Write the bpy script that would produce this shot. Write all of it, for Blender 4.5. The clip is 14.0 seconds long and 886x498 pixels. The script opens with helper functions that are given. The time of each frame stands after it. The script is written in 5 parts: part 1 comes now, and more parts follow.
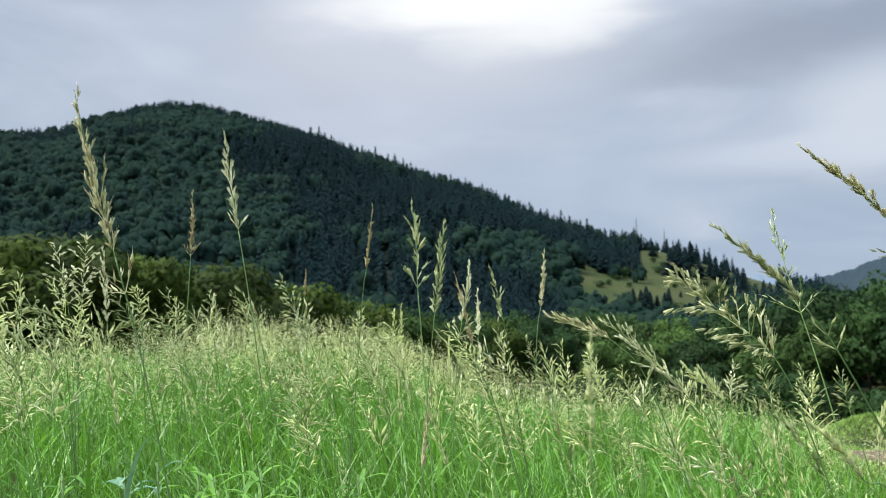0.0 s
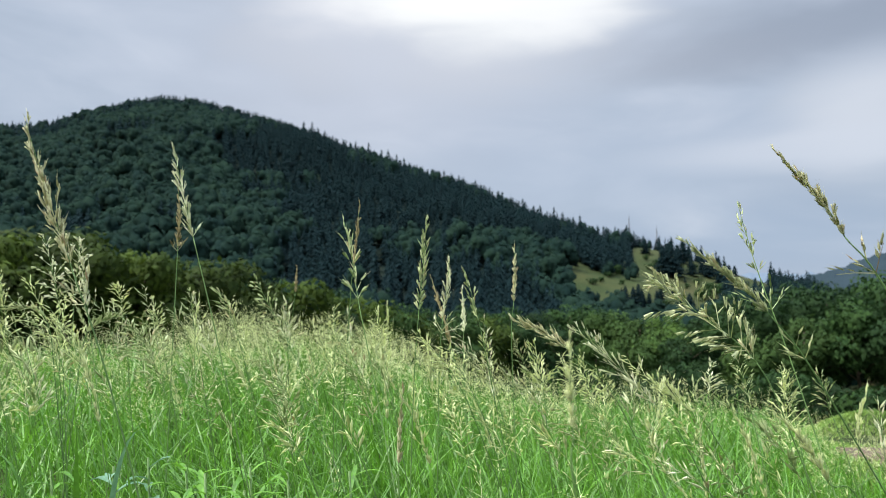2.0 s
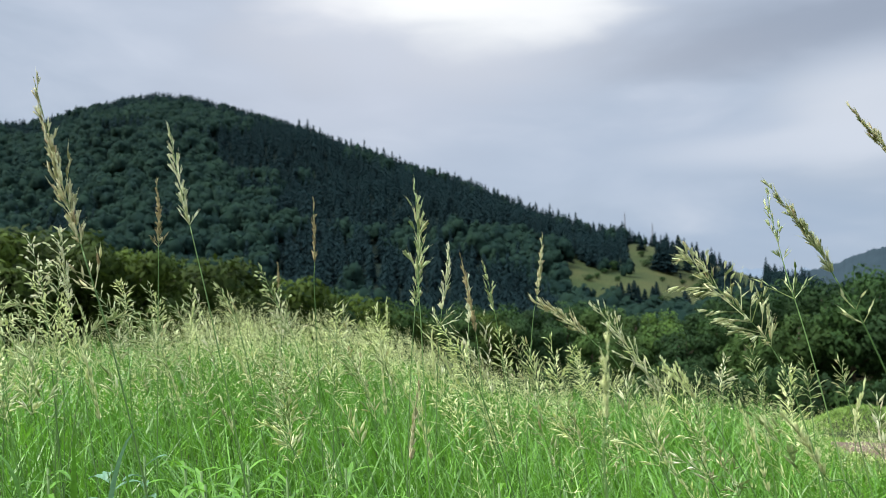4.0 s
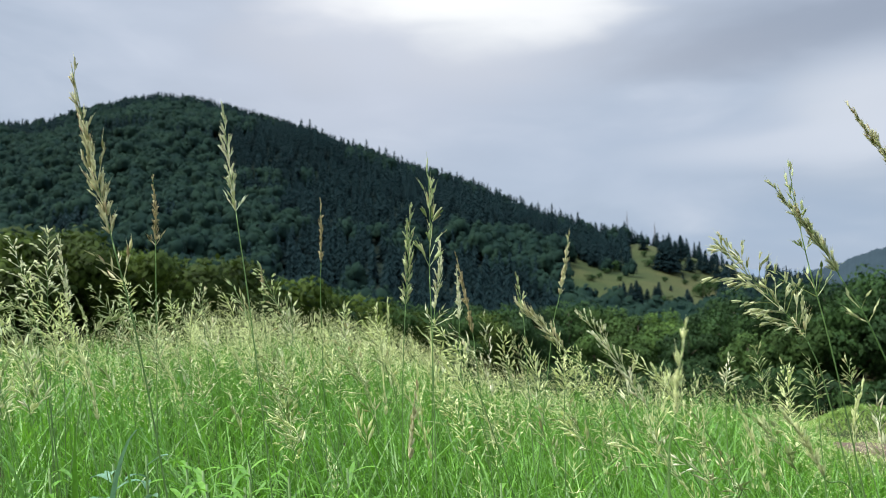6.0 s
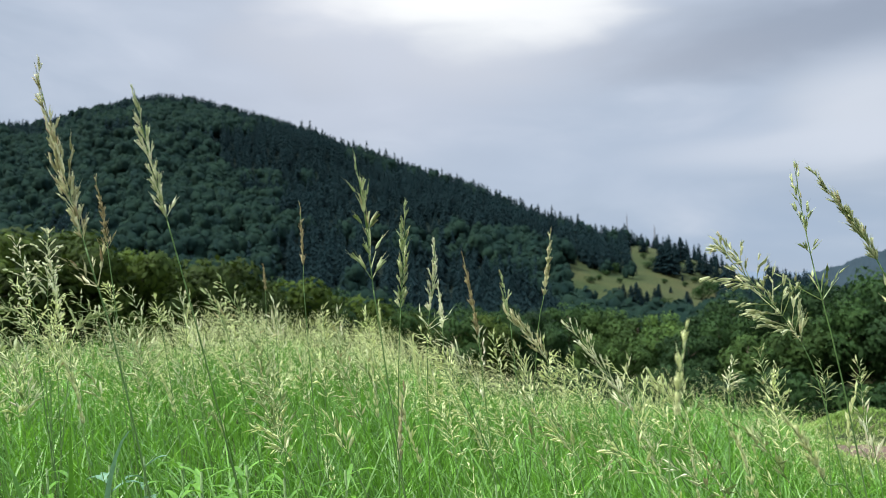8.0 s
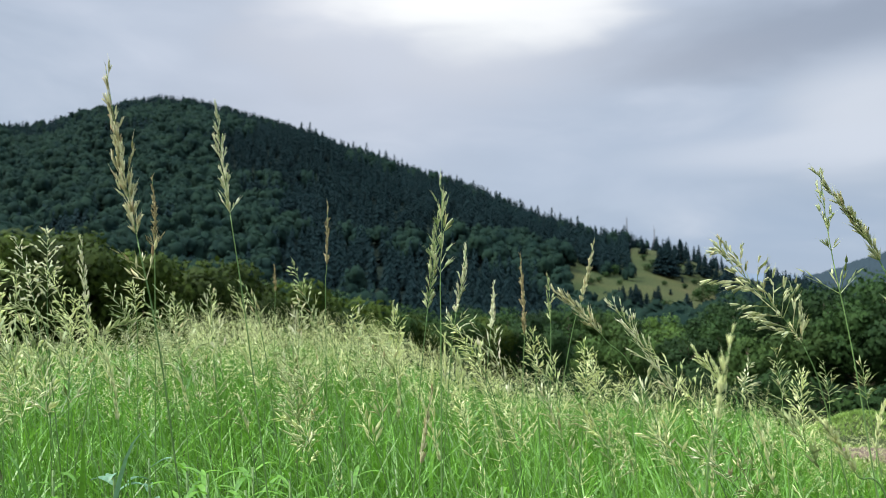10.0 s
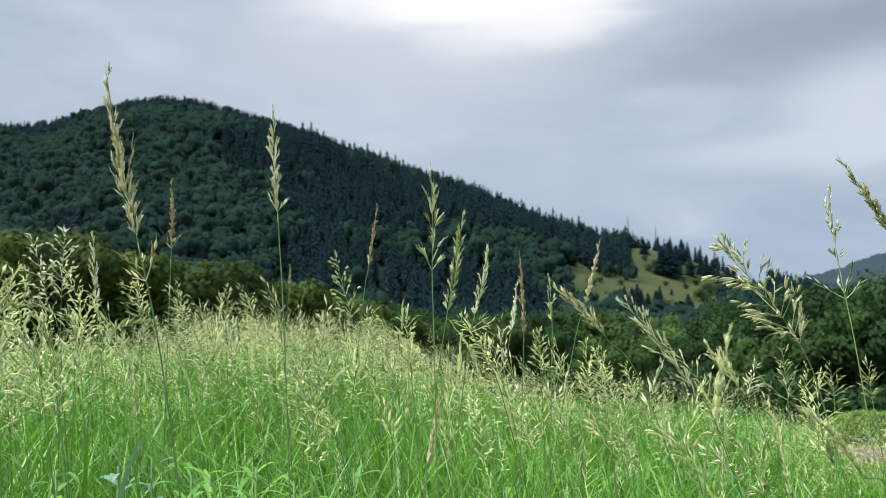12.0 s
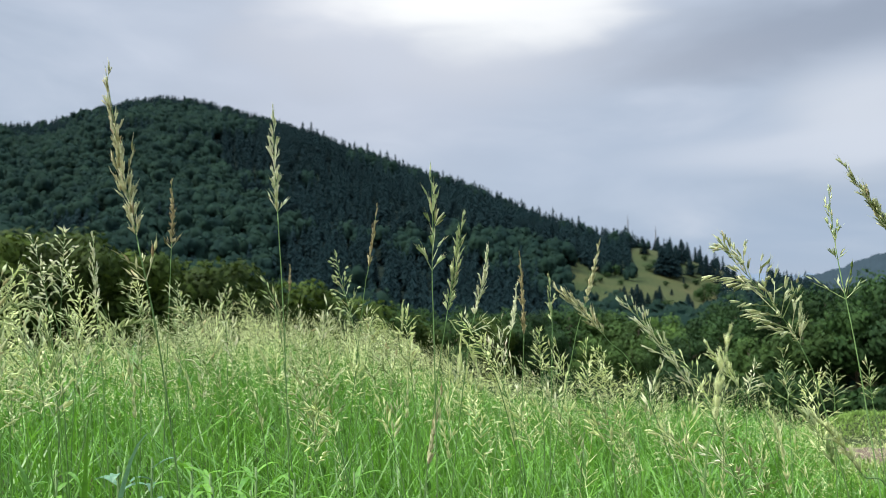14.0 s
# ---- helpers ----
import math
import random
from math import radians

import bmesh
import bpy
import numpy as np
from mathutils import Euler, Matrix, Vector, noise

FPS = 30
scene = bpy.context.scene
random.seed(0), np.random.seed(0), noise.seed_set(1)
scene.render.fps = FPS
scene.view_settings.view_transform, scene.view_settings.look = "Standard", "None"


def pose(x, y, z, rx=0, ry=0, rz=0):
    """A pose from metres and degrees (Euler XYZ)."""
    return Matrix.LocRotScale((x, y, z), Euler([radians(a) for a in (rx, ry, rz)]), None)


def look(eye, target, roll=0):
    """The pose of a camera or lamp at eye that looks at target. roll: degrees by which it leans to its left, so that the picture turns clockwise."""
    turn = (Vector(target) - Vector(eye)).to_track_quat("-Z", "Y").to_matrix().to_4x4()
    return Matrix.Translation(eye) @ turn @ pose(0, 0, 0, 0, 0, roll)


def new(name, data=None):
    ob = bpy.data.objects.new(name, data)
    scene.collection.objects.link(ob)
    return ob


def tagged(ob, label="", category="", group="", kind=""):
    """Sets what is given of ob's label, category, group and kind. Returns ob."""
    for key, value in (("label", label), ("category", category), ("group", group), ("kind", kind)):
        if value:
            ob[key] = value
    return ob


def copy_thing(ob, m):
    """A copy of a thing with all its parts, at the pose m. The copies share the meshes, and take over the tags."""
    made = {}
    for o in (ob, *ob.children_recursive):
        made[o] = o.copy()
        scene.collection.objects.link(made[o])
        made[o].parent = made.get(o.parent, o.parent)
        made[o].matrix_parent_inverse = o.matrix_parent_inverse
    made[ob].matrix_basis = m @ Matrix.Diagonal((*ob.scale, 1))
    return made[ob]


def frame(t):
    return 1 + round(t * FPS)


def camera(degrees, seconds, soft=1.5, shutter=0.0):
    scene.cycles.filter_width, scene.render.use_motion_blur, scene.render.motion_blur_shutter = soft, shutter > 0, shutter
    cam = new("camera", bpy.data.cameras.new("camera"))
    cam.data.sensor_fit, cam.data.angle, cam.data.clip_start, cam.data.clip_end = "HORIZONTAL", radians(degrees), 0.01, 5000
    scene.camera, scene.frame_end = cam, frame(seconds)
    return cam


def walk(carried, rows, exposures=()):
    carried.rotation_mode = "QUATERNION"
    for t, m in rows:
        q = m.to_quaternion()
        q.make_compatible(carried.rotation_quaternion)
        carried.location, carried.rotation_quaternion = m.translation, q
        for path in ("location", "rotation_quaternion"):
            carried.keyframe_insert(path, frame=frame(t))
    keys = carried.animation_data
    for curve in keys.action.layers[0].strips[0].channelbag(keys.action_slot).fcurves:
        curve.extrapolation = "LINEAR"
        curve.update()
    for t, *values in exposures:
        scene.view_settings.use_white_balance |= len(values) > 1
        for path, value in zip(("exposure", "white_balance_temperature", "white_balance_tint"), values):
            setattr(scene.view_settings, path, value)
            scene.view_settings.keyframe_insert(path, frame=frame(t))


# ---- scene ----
cam = camera(65, 14.0, soft=0.8, shutter=0.3)
EYE = (0.0, 0.0, 0.55)
# a small lens focused on the nearest stalks
cam.data.dof.use_dof, cam.data.dof.focus_distance, cam.data.dof.aperture_fstop = True, 1.05, 8.5


def eye_pose(yaw, pitch, roll):
    """Camera at its one standpoint, heading +y, turned by small angles in degrees."""
    return Matrix.Translation(EYE) @ pose(0, 0, 0, 0, 0, yaw) @ pose(0, 0, 0, 90 + pitch) @ pose(0, 0, 0, 0, 0, roll)


walk(cam, [
    (0, eye_pose(0.641, 4.837, -0.269)),
    (0.5, eye_pose(0.572, 4.768, -0.293)),
    (1, eye_pose(0.503, 4.674, -0.200)),
    (1.5, eye_pose(0.300, 4.679, -0.245)),
    (2, eye_pose(0.068, 4.566, -0.073)),
    (2.5, eye_pose(-0.281, 4.357, -0.187)),
    (3, eye_pose(-0.381, 4.335, -0.264)),
    (5.5, eye_pose(-0.028, 4.276, -0.327)),
    (6, eye_pose(-0.085, 4.305, -0.263)),
    (6.5, eye_pose(-0.025, 4.335, -0.337)),
    (7, eye_pose(-0.037, 4.351, -0.295)),
    (7.5, eye_pose(-0.098, 4.406, -0.179)),
    (8, eye_pose(-0.100, 4.430, -0.125)),
    (10.5, eye_pose(-0.102, 4.587, -0.058)),
    (11, eye_pose(-0.046, 4.585, -0.050)),
    (11.5, eye_pose(-0.023, 4.584, -0.050)),
    (12, eye_pose(-0.023, 4.584, -0.050)),
    (14, eye_pose(-0.023, 4.584, -0.050)),
])

# ---- world, sun, exposure ----
scene.view_settings.exposure = 0.6


def node(nt, kind, **values):
    n = nt.nodes.new(kind)
    for key, value in values.items():
        if key in n.inputs:
            n.inputs[key].default_value = value
    return n


def maths(nt, op, a, b=None, clamp=False):
    n = nt.nodes.new("ShaderNodeMath")
    n.operation, n.use_clamp = op, clamp
    for i, v in enumerate((a, b)):
        if v is None:
            continue
        if isinstance(v, (int, float)):
            n.inputs[i].default_value = v
        else:
            nt.links.new(v, n.inputs[i])
    return n.outputs[0]


def ramp(nt, fac, stops):
    n = nt.nodes.new("ShaderNodeValToRGB")
    while len(n.color_ramp.elements) < len(stops):
        n.color_ramp.elements.new(0.5)
    for e, (p, c) in zip(n.color_ramp.elements, stops):
        e.position, e.color = p, (*c, 1)
    nt.links.new(fac, n.inputs[0])
    return n.outputs[0]


def blend(nt, fac, a, b, how="MIX"):
    n = nt.nodes.new("ShaderNodeMix")
    n.data_type, n.blend_type = "RGBA", how
    for i, v in ((0, fac), (6, a), (7, b)):
        if isinstance(v, (int, float)):
            n.inputs[i].default_value = v
        elif isinstance(v, tuple):
            n.inputs[i].default_value = (*v, 1)
        else:
            nt.links.new(v, n.inputs[i])
    return n.outputs[2]


def cloud_patch(nt, direction, wobble, towards, wide, high):
    """1 inside a long ragged cloud about a direction of the sky, 0 outside; half-sizes as tangents."""
    off = nt.nodes.new("ShaderNodeVectorMath")
    off.operation = "SUBTRACT"
    nt.links.new(direction, off.inputs[0])
    off.inputs[1].default_value = Vector(towards).normalized()
    fit = nt.nodes.new("ShaderNodeVectorMath")
    fit.operation = "MULTIPLY"
    nt.links.new(off.outputs[0], fit.inputs[0])
    fit.inputs[1].default_value = (1 / wide, 1 / wide, 1 / high)
    far = nt.nodes.new("ShaderNodeVectorMath")
    far.operation = "LENGTH"
    nt.links.new(fit.outputs[0], far.inputs[0])
    m = nt.nodes.new("ShaderNodeMapRange")
    m.interpolation_type = "SMOOTHSTEP"
    nt.links.new(maths(nt, "ADD", far.outputs["Value"], maths(nt, "MULTIPLY", maths(nt, "SUBTRACT", wobble, 0.5), 2.2)), m.inputs[0])
    for i, v in ((1, 0.15), (2, 1.25), (3, 1.0), (4, 0.0)):
        m.inputs[i].default_value = v
    return m.outputs[0]


def overcast_world():
    w = bpy.data.worlds.new("overcast")
    scene.world = w
    w.use_nodes = True
    nt = w.node_tree
    nt.nodes.clear()
    at = nt.nodes.new("ShaderNodeTexCoord").outputs["Generated"]
    stretch = nt.nodes.new("ShaderNodeMapping")
    stretch.inputs["Scale"].default_value = (1.0, 1.0, 3.2)
    nt.links.new(at, stretch.inputs[0])
    n1 = node(nt, "ShaderNodeTexNoise", Scale=2.3, Detail=4.0, Roughness=0.5, Distortion=0.6)
    n2 = node(nt, "ShaderNodeTexNoise", Scale=5.5, Detail=5.0, Roughness=0.5, Distortion=0.4)
    for n in (n1, n2):
        nt.links.new(stretch.outputs[0], n.inputs["Vector"])
    mixed = maths(nt, "ADD", maths(nt, "MULTIPLY", n1.outputs[0], 0.65), maths(nt, "MULTIPLY", n2.outputs[0], 0.35))
    clouds = ramp(nt, mixed, [(0.32, (0.235, 0.285, 0.355)), (0.5, (0.325, 0.375, 0.455)), (0.68, (0.415, 0.455, 0.53))])
    # where the sun stands behind thin cloud, dark banks and lighter gaps beside it
    for towards, wide, high, much, colour in (
        ((-0.12, 0.94, 0.3), 0.35, 0.16, 0.45, (0.44, 0.46, 0.525)),
        ((0.218, 0.962, 0.165), 0.4, 0.14, 0.55, (0.315, 0.372, 0.465)),
        ((0.42, 0.90, 0.055), 0.34, 0.075, 0.85, (0.25, 0.315, 0.42)),
        ((0.443, 0.833, 0.332), 0.28, 0.055, 0.85, (0.225, 0.26, 0.325)),
        ((0.331, 0.889, 0.317), 0.16, 0.04, 0.5, (0.27, 0.3, 0.36)),
        ((0.526, 0.817, 0.236), 0.13, 0.075, 0.85, (0.47, 0.5, 0.555)),
        ((0.456, 0.868, 0.198), 0.22, 0.028, 0.7, (0.45, 0.485, 0.55)),
        ((0.013, 0.928, 0.371), 0.34, 0.1, 0.6, (0.47, 0.49, 0.54)),
        ((-0.109, 0.907, 0.406), 0.15, 0.05, 0.7, (0.62, 0.63, 0.66)),
        ((0.058, 0.908, 0.414), 0.22, 0.07, 1.0, (0.75, 0.76, 0.75)),
        ((0.156, 0.9, 0.406), 0.14, 0.055, 0.85, (0.7, 0.71, 0.72)),
    ):
        veil = cloud_patch(nt, at, mixed, towards, wide, high)
        clouds = blend(nt, maths(nt, "MULTIPLY", veil, much), clouds, colour)
    # an overcast sky grows brighter towards the zenith
    z = nt.nodes.new("ShaderNodeSeparateXYZ")
    nt.links.new(at, z.inputs[0])
    up = nt.nodes.new("ShaderNodeMapRange")
    up.interpolation_type = "SMOOTHSTEP"
    nt.links.new(z.outputs[2], up.inputs[0])
    for i, v in ((1, 0.42), (2, 1.0), (3, 1.0), (4, ZENITH)):
        up.inputs[i].default_value = v
    overcast = nt.nodes.new("ShaderNodeBackground")
    nt.links.new(clouds, overcast.inputs[0])
    nt.links.new(up.outputs[0], overcast.inputs[1])
    sky = nt.nodes.new("ShaderNodeTexSky")
    sky.sky_type, sky.sun_disc, sky.sun_elevation, sky.sun_rotation = "NISHITA", False, radians(SUN_UP), radians(SUN_TURN)
    blue = nt.nodes.new("ShaderNodeBackground")
    blue.inputs[1].default_value = 0.08
    nt.links.new(sky.outputs[0], blue.inputs[0])
    both = nt.nodes.new("ShaderNodeMixShader")
    both.inputs[0].default_value = 0.92
    nt.links.new(blue.outputs[0], both.inputs[1])
    nt.links.new(overcast.outputs[0], both.inputs[2])
    out = nt.nodes.new("ShaderNodeOutputWorld")
    nt.links.new(both.outputs[0], out.inputs[0])


ZENITH, SUN_UP, SUN_TURN = 6.0, 55.0, -105.0
overcast_world()
sun_data = bpy.data.lights.new("sun", "SUN")
sun_data.energy, sun_data.angle, sun_data.color = 4.2, radians(14), (1.0, 0.96, 0.9)
sun_way = Vector((math.sin(radians(SUN_TURN)) * math.cos(radians(SUN_UP)), math.cos(radians(SUN_TURN)) * math.cos(radians(SUN_UP)), math.sin(radians(SUN_UP))))
new("sun", sun_data).matrix_world = look(sun_way * 50, (0, 0, 0))


# ---- materials ----
def material(name):
    m = bpy.data.materials.new(name)
    m.use_nodes = True
    nt = m.node_tree
    nt.nodes.clear()
    out = nt.nodes.new("ShaderNodeOutputMaterial")
    b = nt.nodes.new("ShaderNodeBsdfPrincipled")
    nt.links.new(b.outputs[0], out.inputs[0])
    return m, nt, b, out


def foliage(name, dark, light, through_light=0.3, rough=0.6, patch=0.0, patch_scale=0.02, hue=None, spec=0.3, each=0.0):
    """Leaves, blades and husks: two colours spread piece by piece, with patches in the large, letting some light through."""
    m, nt, b, out = material(name)
    island = nt.nodes.new("ShaderNodeNewGeometry").outputs["Random Per Island"]
    pick = maths(nt, "FRACT", maths(nt, "ADD", island, nt.nodes.new("ShaderNodeObjectInfo").outputs["Random"]))
    place = nt.nodes.new("ShaderNodeTexCoord").outputs["Object"]
    n = node(nt, "ShaderNodeTexNoise", Scale=patch_scale, Detail=3.0)
    nt.links.new(place, n.inputs["Vector"])
    fac = maths(nt, "ADD", maths(nt, "MULTIPLY", pick, 1 - patch), maths(nt, "MULTIPLY", maths(nt, "SUBTRACT", maths(nt, "MULTIPLY", n.outputs[0], 2.4), 0.7, True), patch), True)
    stops = [(0.0, dark), (1.0, light)] if hue is None else [(0.0, dark), (0.82, light), (1.0, hue)]
    c = ramp(nt, fac, stops)
    fine = node(nt, "ShaderNodeTexNoise", Scale=max(patch_scale * 40, 4.0), Detail=2.0)
    nt.links.new(place, fine.inputs["Vector"])
    c = blend(nt, 0.5, c, ramp(nt, fine.outputs[0], [(0.3, (0.62, 0.62, 0.62)), (0.7, (1.25, 1.25, 1.25))]), "MULTIPLY")
    if each:
        own = nt.nodes.new("ShaderNodeObjectInfo").outputs["Random"]
        c = blend(nt, each, c, ramp(nt, own, [(0.0, (0.50, 0.55, 0.5)), (0.5, (0.95, 1.0, 0.9)), (1.0, (1.40, 1.40, 1.0))]), "MULTIPLY")
    nt.links.new(c, b.inputs["Base Color"])
    b.inputs["Roughness"].default_value = rough
    b.inputs["Specular IOR Level"].default_value = spec
    t = nt.nodes.new("ShaderNodeBsdfTranslucent")
    nt.links.new(c, t.inputs[0])
    mix = nt.nodes.new("ShaderNodeMixShader")
    mix.inputs[0].default_value = through_light
    nt.links.new(b.outputs[0], mix.inputs[1])
    nt.links.new(t.outputs[0], mix.inputs[2])
    nt.links.new(mix.outputs[0], out.inputs[0])
    return m


def ground_material():
    m, nt, b, out = material("meadow_ground")
    place = nt.nodes.new("ShaderNodeTexCoord").outputs["Object"]
    wide = node(nt, "ShaderNodeTexNoise", Scale=0.018, Detail=6.0, Roughness=0.6)
    mid = node(nt, "ShaderNodeTexNoise", Scale=0.5, Detail=6.0, Roughness=0.65)
    fine = node(nt, "ShaderNodeTexNoise", Scale=14.0, Detail=5.0, Roughness=0.7)
    for n in (wide, mid, fine):
        nt.links.new(place, n.inputs["Vector"])
    c = ramp(nt, wide.outputs[0], [(0.38, (0.027, 0.041, 0.014)), (0.55, (0.044, 0.052, 0.019)), (0.72, (0.070, 0.062, 0.029))])
    c = blend(nt, 0.6, c, ramp(nt, mid.outputs[0], [(0.3, (0.6, 0.65, 0.55)), (0.7, (1.3, 1.25, 1.2))]), "MULTIPLY")
    c = blend(nt, 0.8, c, ramp(nt, fine.outputs[0], [(0.3, (0.5, 0.5, 0.5)), (0.7, (1.4, 1.4, 1.3))]), "MULTIPLY")
    nt.links.new(c, b.inputs["Base Color"])
    b.inputs["Roughness"].default_value = 0.95
    b.inputs["Specular IOR Level"].default_value = 0.1
    bump = node(nt, "ShaderNodeBump", Strength=0.6, Distance=0.03)
    nt.links.new(fine.outputs[0], bump.inputs["Height"])
    nt.links.new(bump.outputs[0], b.inputs["Normal"])
    return m


def soil_material():
    m, nt, b, out = material("dry_soil")
    place = nt.nodes.new("ShaderNodeTexCoord").outputs["Object"]
    n = node(nt, "ShaderNodeTexNoise", Scale=6.0, Detail=8.0, Roughness=0.7)
    nt.links.new(place, n.inputs["Vector"])
    nt.links.new(ramp(nt, n.outputs[0], [(0.3, (0.055, 0.036, 0.022)), (0.7, (0.135, 0.090, 0.056))]), b.inputs["Base Color"])
    b.inputs["Roughness"].default_value = 0.95
    bump = node(nt, "ShaderNodeBump", Strength=0.8, Distance=0.03)
    nt.links.new(n.outputs[0], bump.inputs["Height"])
    nt.links.new(bump.outputs[0], b.inputs["Normal"])
    return m


def plain(name, colour, rough=0.8, metal=0.0, scale=20.0):
    m, nt, b, out = material(name)
    place = nt.nodes.new("ShaderNodeTexCoord").outputs["Object"]
    n = node(nt, "ShaderNodeTexNoise", Scale=scale, Detail=5.0, Roughness=0.65)
    nt.links.new(place, n.inputs["Vector"])
    dark = tuple(0.6 * v for v in colour)
    nt.links.new(ramp(nt, n.outputs[0], [(0.3, dark), (0.7, colour)]), b.inputs["Base Color"])
    b.inputs["Roughness"].default_value, b.inputs["Metallic"].default_value = rough, metal
    b.inputs["Specular IOR Level"].default_value = 0.5 if rough < 0.9 else 0.05
    return m


def haze_glow_material(name, colour, air):
    """Far country in dark green; haze of kilometres of air is added as emission."""
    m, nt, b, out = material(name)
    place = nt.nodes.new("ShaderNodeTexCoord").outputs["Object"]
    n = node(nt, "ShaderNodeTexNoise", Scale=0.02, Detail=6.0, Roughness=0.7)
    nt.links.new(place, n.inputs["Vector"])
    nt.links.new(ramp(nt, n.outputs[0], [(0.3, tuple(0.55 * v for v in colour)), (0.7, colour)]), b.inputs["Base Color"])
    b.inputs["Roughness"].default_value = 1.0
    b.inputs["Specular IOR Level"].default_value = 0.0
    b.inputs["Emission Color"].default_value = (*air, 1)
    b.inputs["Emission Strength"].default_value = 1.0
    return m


M_GROUND = ground_material()
M_SOIL = soil_material()
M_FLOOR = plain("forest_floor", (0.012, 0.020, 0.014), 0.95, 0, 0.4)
M_BLADE = foliage("grass_blade", (0.036, 0.110, 0.011), (0.150, 0.36, 0.030), 0.40, 0.42, 0.4, 0.8, hue=(0.21, 0.40, 0.07), spec=0.5)
M_STEM = foliage("grass_stem", (0.085, 0.17, 0.045), (0.19, 0.31, 0.10), 0.2, 0.5, 0.3, 3.0)
M_STALK = foliage("meadow_stem", (0.08, 0.20, 0.03), (0.20, 0.38, 0.08), 0.25, 0.5, 0.3, 3.0)
M_SEED = foliage("seed_husk", (0.50, 0.56, 0.22), (0.86, 0.89, 0.52), 0.42, 0.5, 0.3, 1.2, hue=(0.70, 0.64, 0.33))
M_STRAW = foliage("straw_husk", (0.26, 0.25, 0.09), (0.84, 0.82, 0.50), 0.30, 0.45, hue=(0.42, 0.29, 0.15))
M_OLIVE = foliage("olive_husk", (0.20, 0.24, 0.08), (0.80, 0.82, 0.48), 0.30, 0.45, hue=(0.48, 0.40, 0.20))
M_PALE = foliage("pale_husk", (0.42, 0.46, 0.20), (0.90, 0.90, 0.64), 0.30, 0.45, hue=(0.60, 0.52, 0.34))
M_BROWN = foliage("brown_husk", (0.20, 0.15, 0.06), (0.62, 0.53, 0.28), 0.25, 0.55)
M_GREEN = foliage("green_husk", (0.20, 0.28, 0.08), (0.66, 0.71, 0.38), 0.30, 0.45, hue=(0.52, 0.44, 0.22))
M_BROAD = foliage("broad_leaf", (0.07, 0.20, 0.015), (0.17, 0.38, 0.035), 0.35, 0.42, 0.3, 4.0, spec=0.5)
M_BLUE = foliage("blue_green_leaf", (0.08, 0.19, 0.09), (0.17, 0.32, 0.19), 0.25, 0.45, 0.3, 4.0, spec=0.45)
# blue of the hazy distance is mixed into these two hill foliage colours
M_FIR = foliage("hazed_conifer_needles", (0.0066, 0.0175, 0.0200), (0.0108, 0.0255, 0.0268), 0.3, 0.9, 0.75, 0.05, spec=0.05)
M_BEECH = foliage("hazed_hill_leaves", (0.0074, 0.0215, 0.0200), (0.0190, 0.0415, 0.0258), 0.35, 0.9, 0.85, 0.09, spec=0.05)
M_LEAF = foliage("valley_leaves", (0.019, 0.037, 0.007), (0.060, 0.090, 0.014), 0.3, 0.7, 0.45, 0.5, spec=0.1, each=0.8)
M_LEAF_FRESH = foliage("valley_leaves_fresh", (0.026, 0.057, 0.015), (0.078, 0.134, 0.034), 0.3, 0.7, 0.45, 0.5, spec=0.1, each=0.8)
M_LEAF_DARK = foliage("valley_leaves_dark", (0.010, 0.028, 0.0095), (0.036, 0.073, 0.024), 0.3, 0.7, 0.45, 0.5, spec=0.1, each=0.8)
M_TURF = foliage("field_turf", (0.11, 0.20, 0.035), (0.28, 0.42, 0.09), 0.35, 0.6, 0.4, 0.6, hue=(0.36, 0.35, 0.15))
M_BARK = plain("bark", (0.10, 0.08, 0.06), 0.95, 0, 3.0)
M_STEEL = plain("galvanised_steel", (0.33, 0.34, 0.36), 0.6, 0.6, 1.0)
# both ridges emit a bluish haze tone, stronger on the farther one
M_FAR = haze_glow_material("hazed_wooded_hill", (0.014, 0.022, 0.024), (0.034, 0.052, 0.072))
M_FARTHER = haze_glow_material("hazed_farthest_ridge", (0.03, 0.05, 0.06), (0.20, 0.25, 0.34))


# ---- mesh tools ----
class Bulk:
    """Collects triangles of many small pieces into one mesh."""

    def __init__(self):
        self.v, self.f, self.m, self.n, self.bent = [], [], [], 0, []

    def add(self, v, f, slot=0):
        v, f = np.asarray(v, float).reshape(-1, 3), np.asarray(f, int).reshape(-1, 3)
        self.v.append(v)
        self.f.append(f + self.n)
        self.m.append(np.full(len(f), slot))
        self.n += len(v)

    def mesh(self, name, mats, smooth=False):
        me = bpy.data.meshes.new(name)
        v, f, slots = np.concatenate(self.v), np.concatenate(self.f), np.concatenate(self.m)
        me.vertices.add(len(v))
        me.vertices.foreach_set("co", v.astype(np.float32).ravel())
        me.loops.add(f.size)
        me.loops.foreach_set("vertex_index", f.astype(np.int32).ravel())
        me.polygons.add(len(f))
        me.polygons.foreach_set("loop_start", np.arange(0, f.size, 3, dtype=np.int32))
        me.polygons.foreach_set("material_index", slots.astype(np.int32))
        me.polygons.foreach_set("use_smooth", np.full(len(f), smooth))
        for m in mats:
            me.materials.append(m)
        me.update()
        me.validate()
        if self.bent:
            # leaves lie along the outside of their crown
            me.normals_split_custom_set_from_vertices(np.concatenate(self.bent))
        return me


def part(name, bulk, mats, parent, label="", smooth=False):
    ob = new(name, bulk.mesh(name, mats if isinstance(mats, (list, tuple)) else [mats], smooth))
    ob.parent = parent
    return tagged(ob, label)


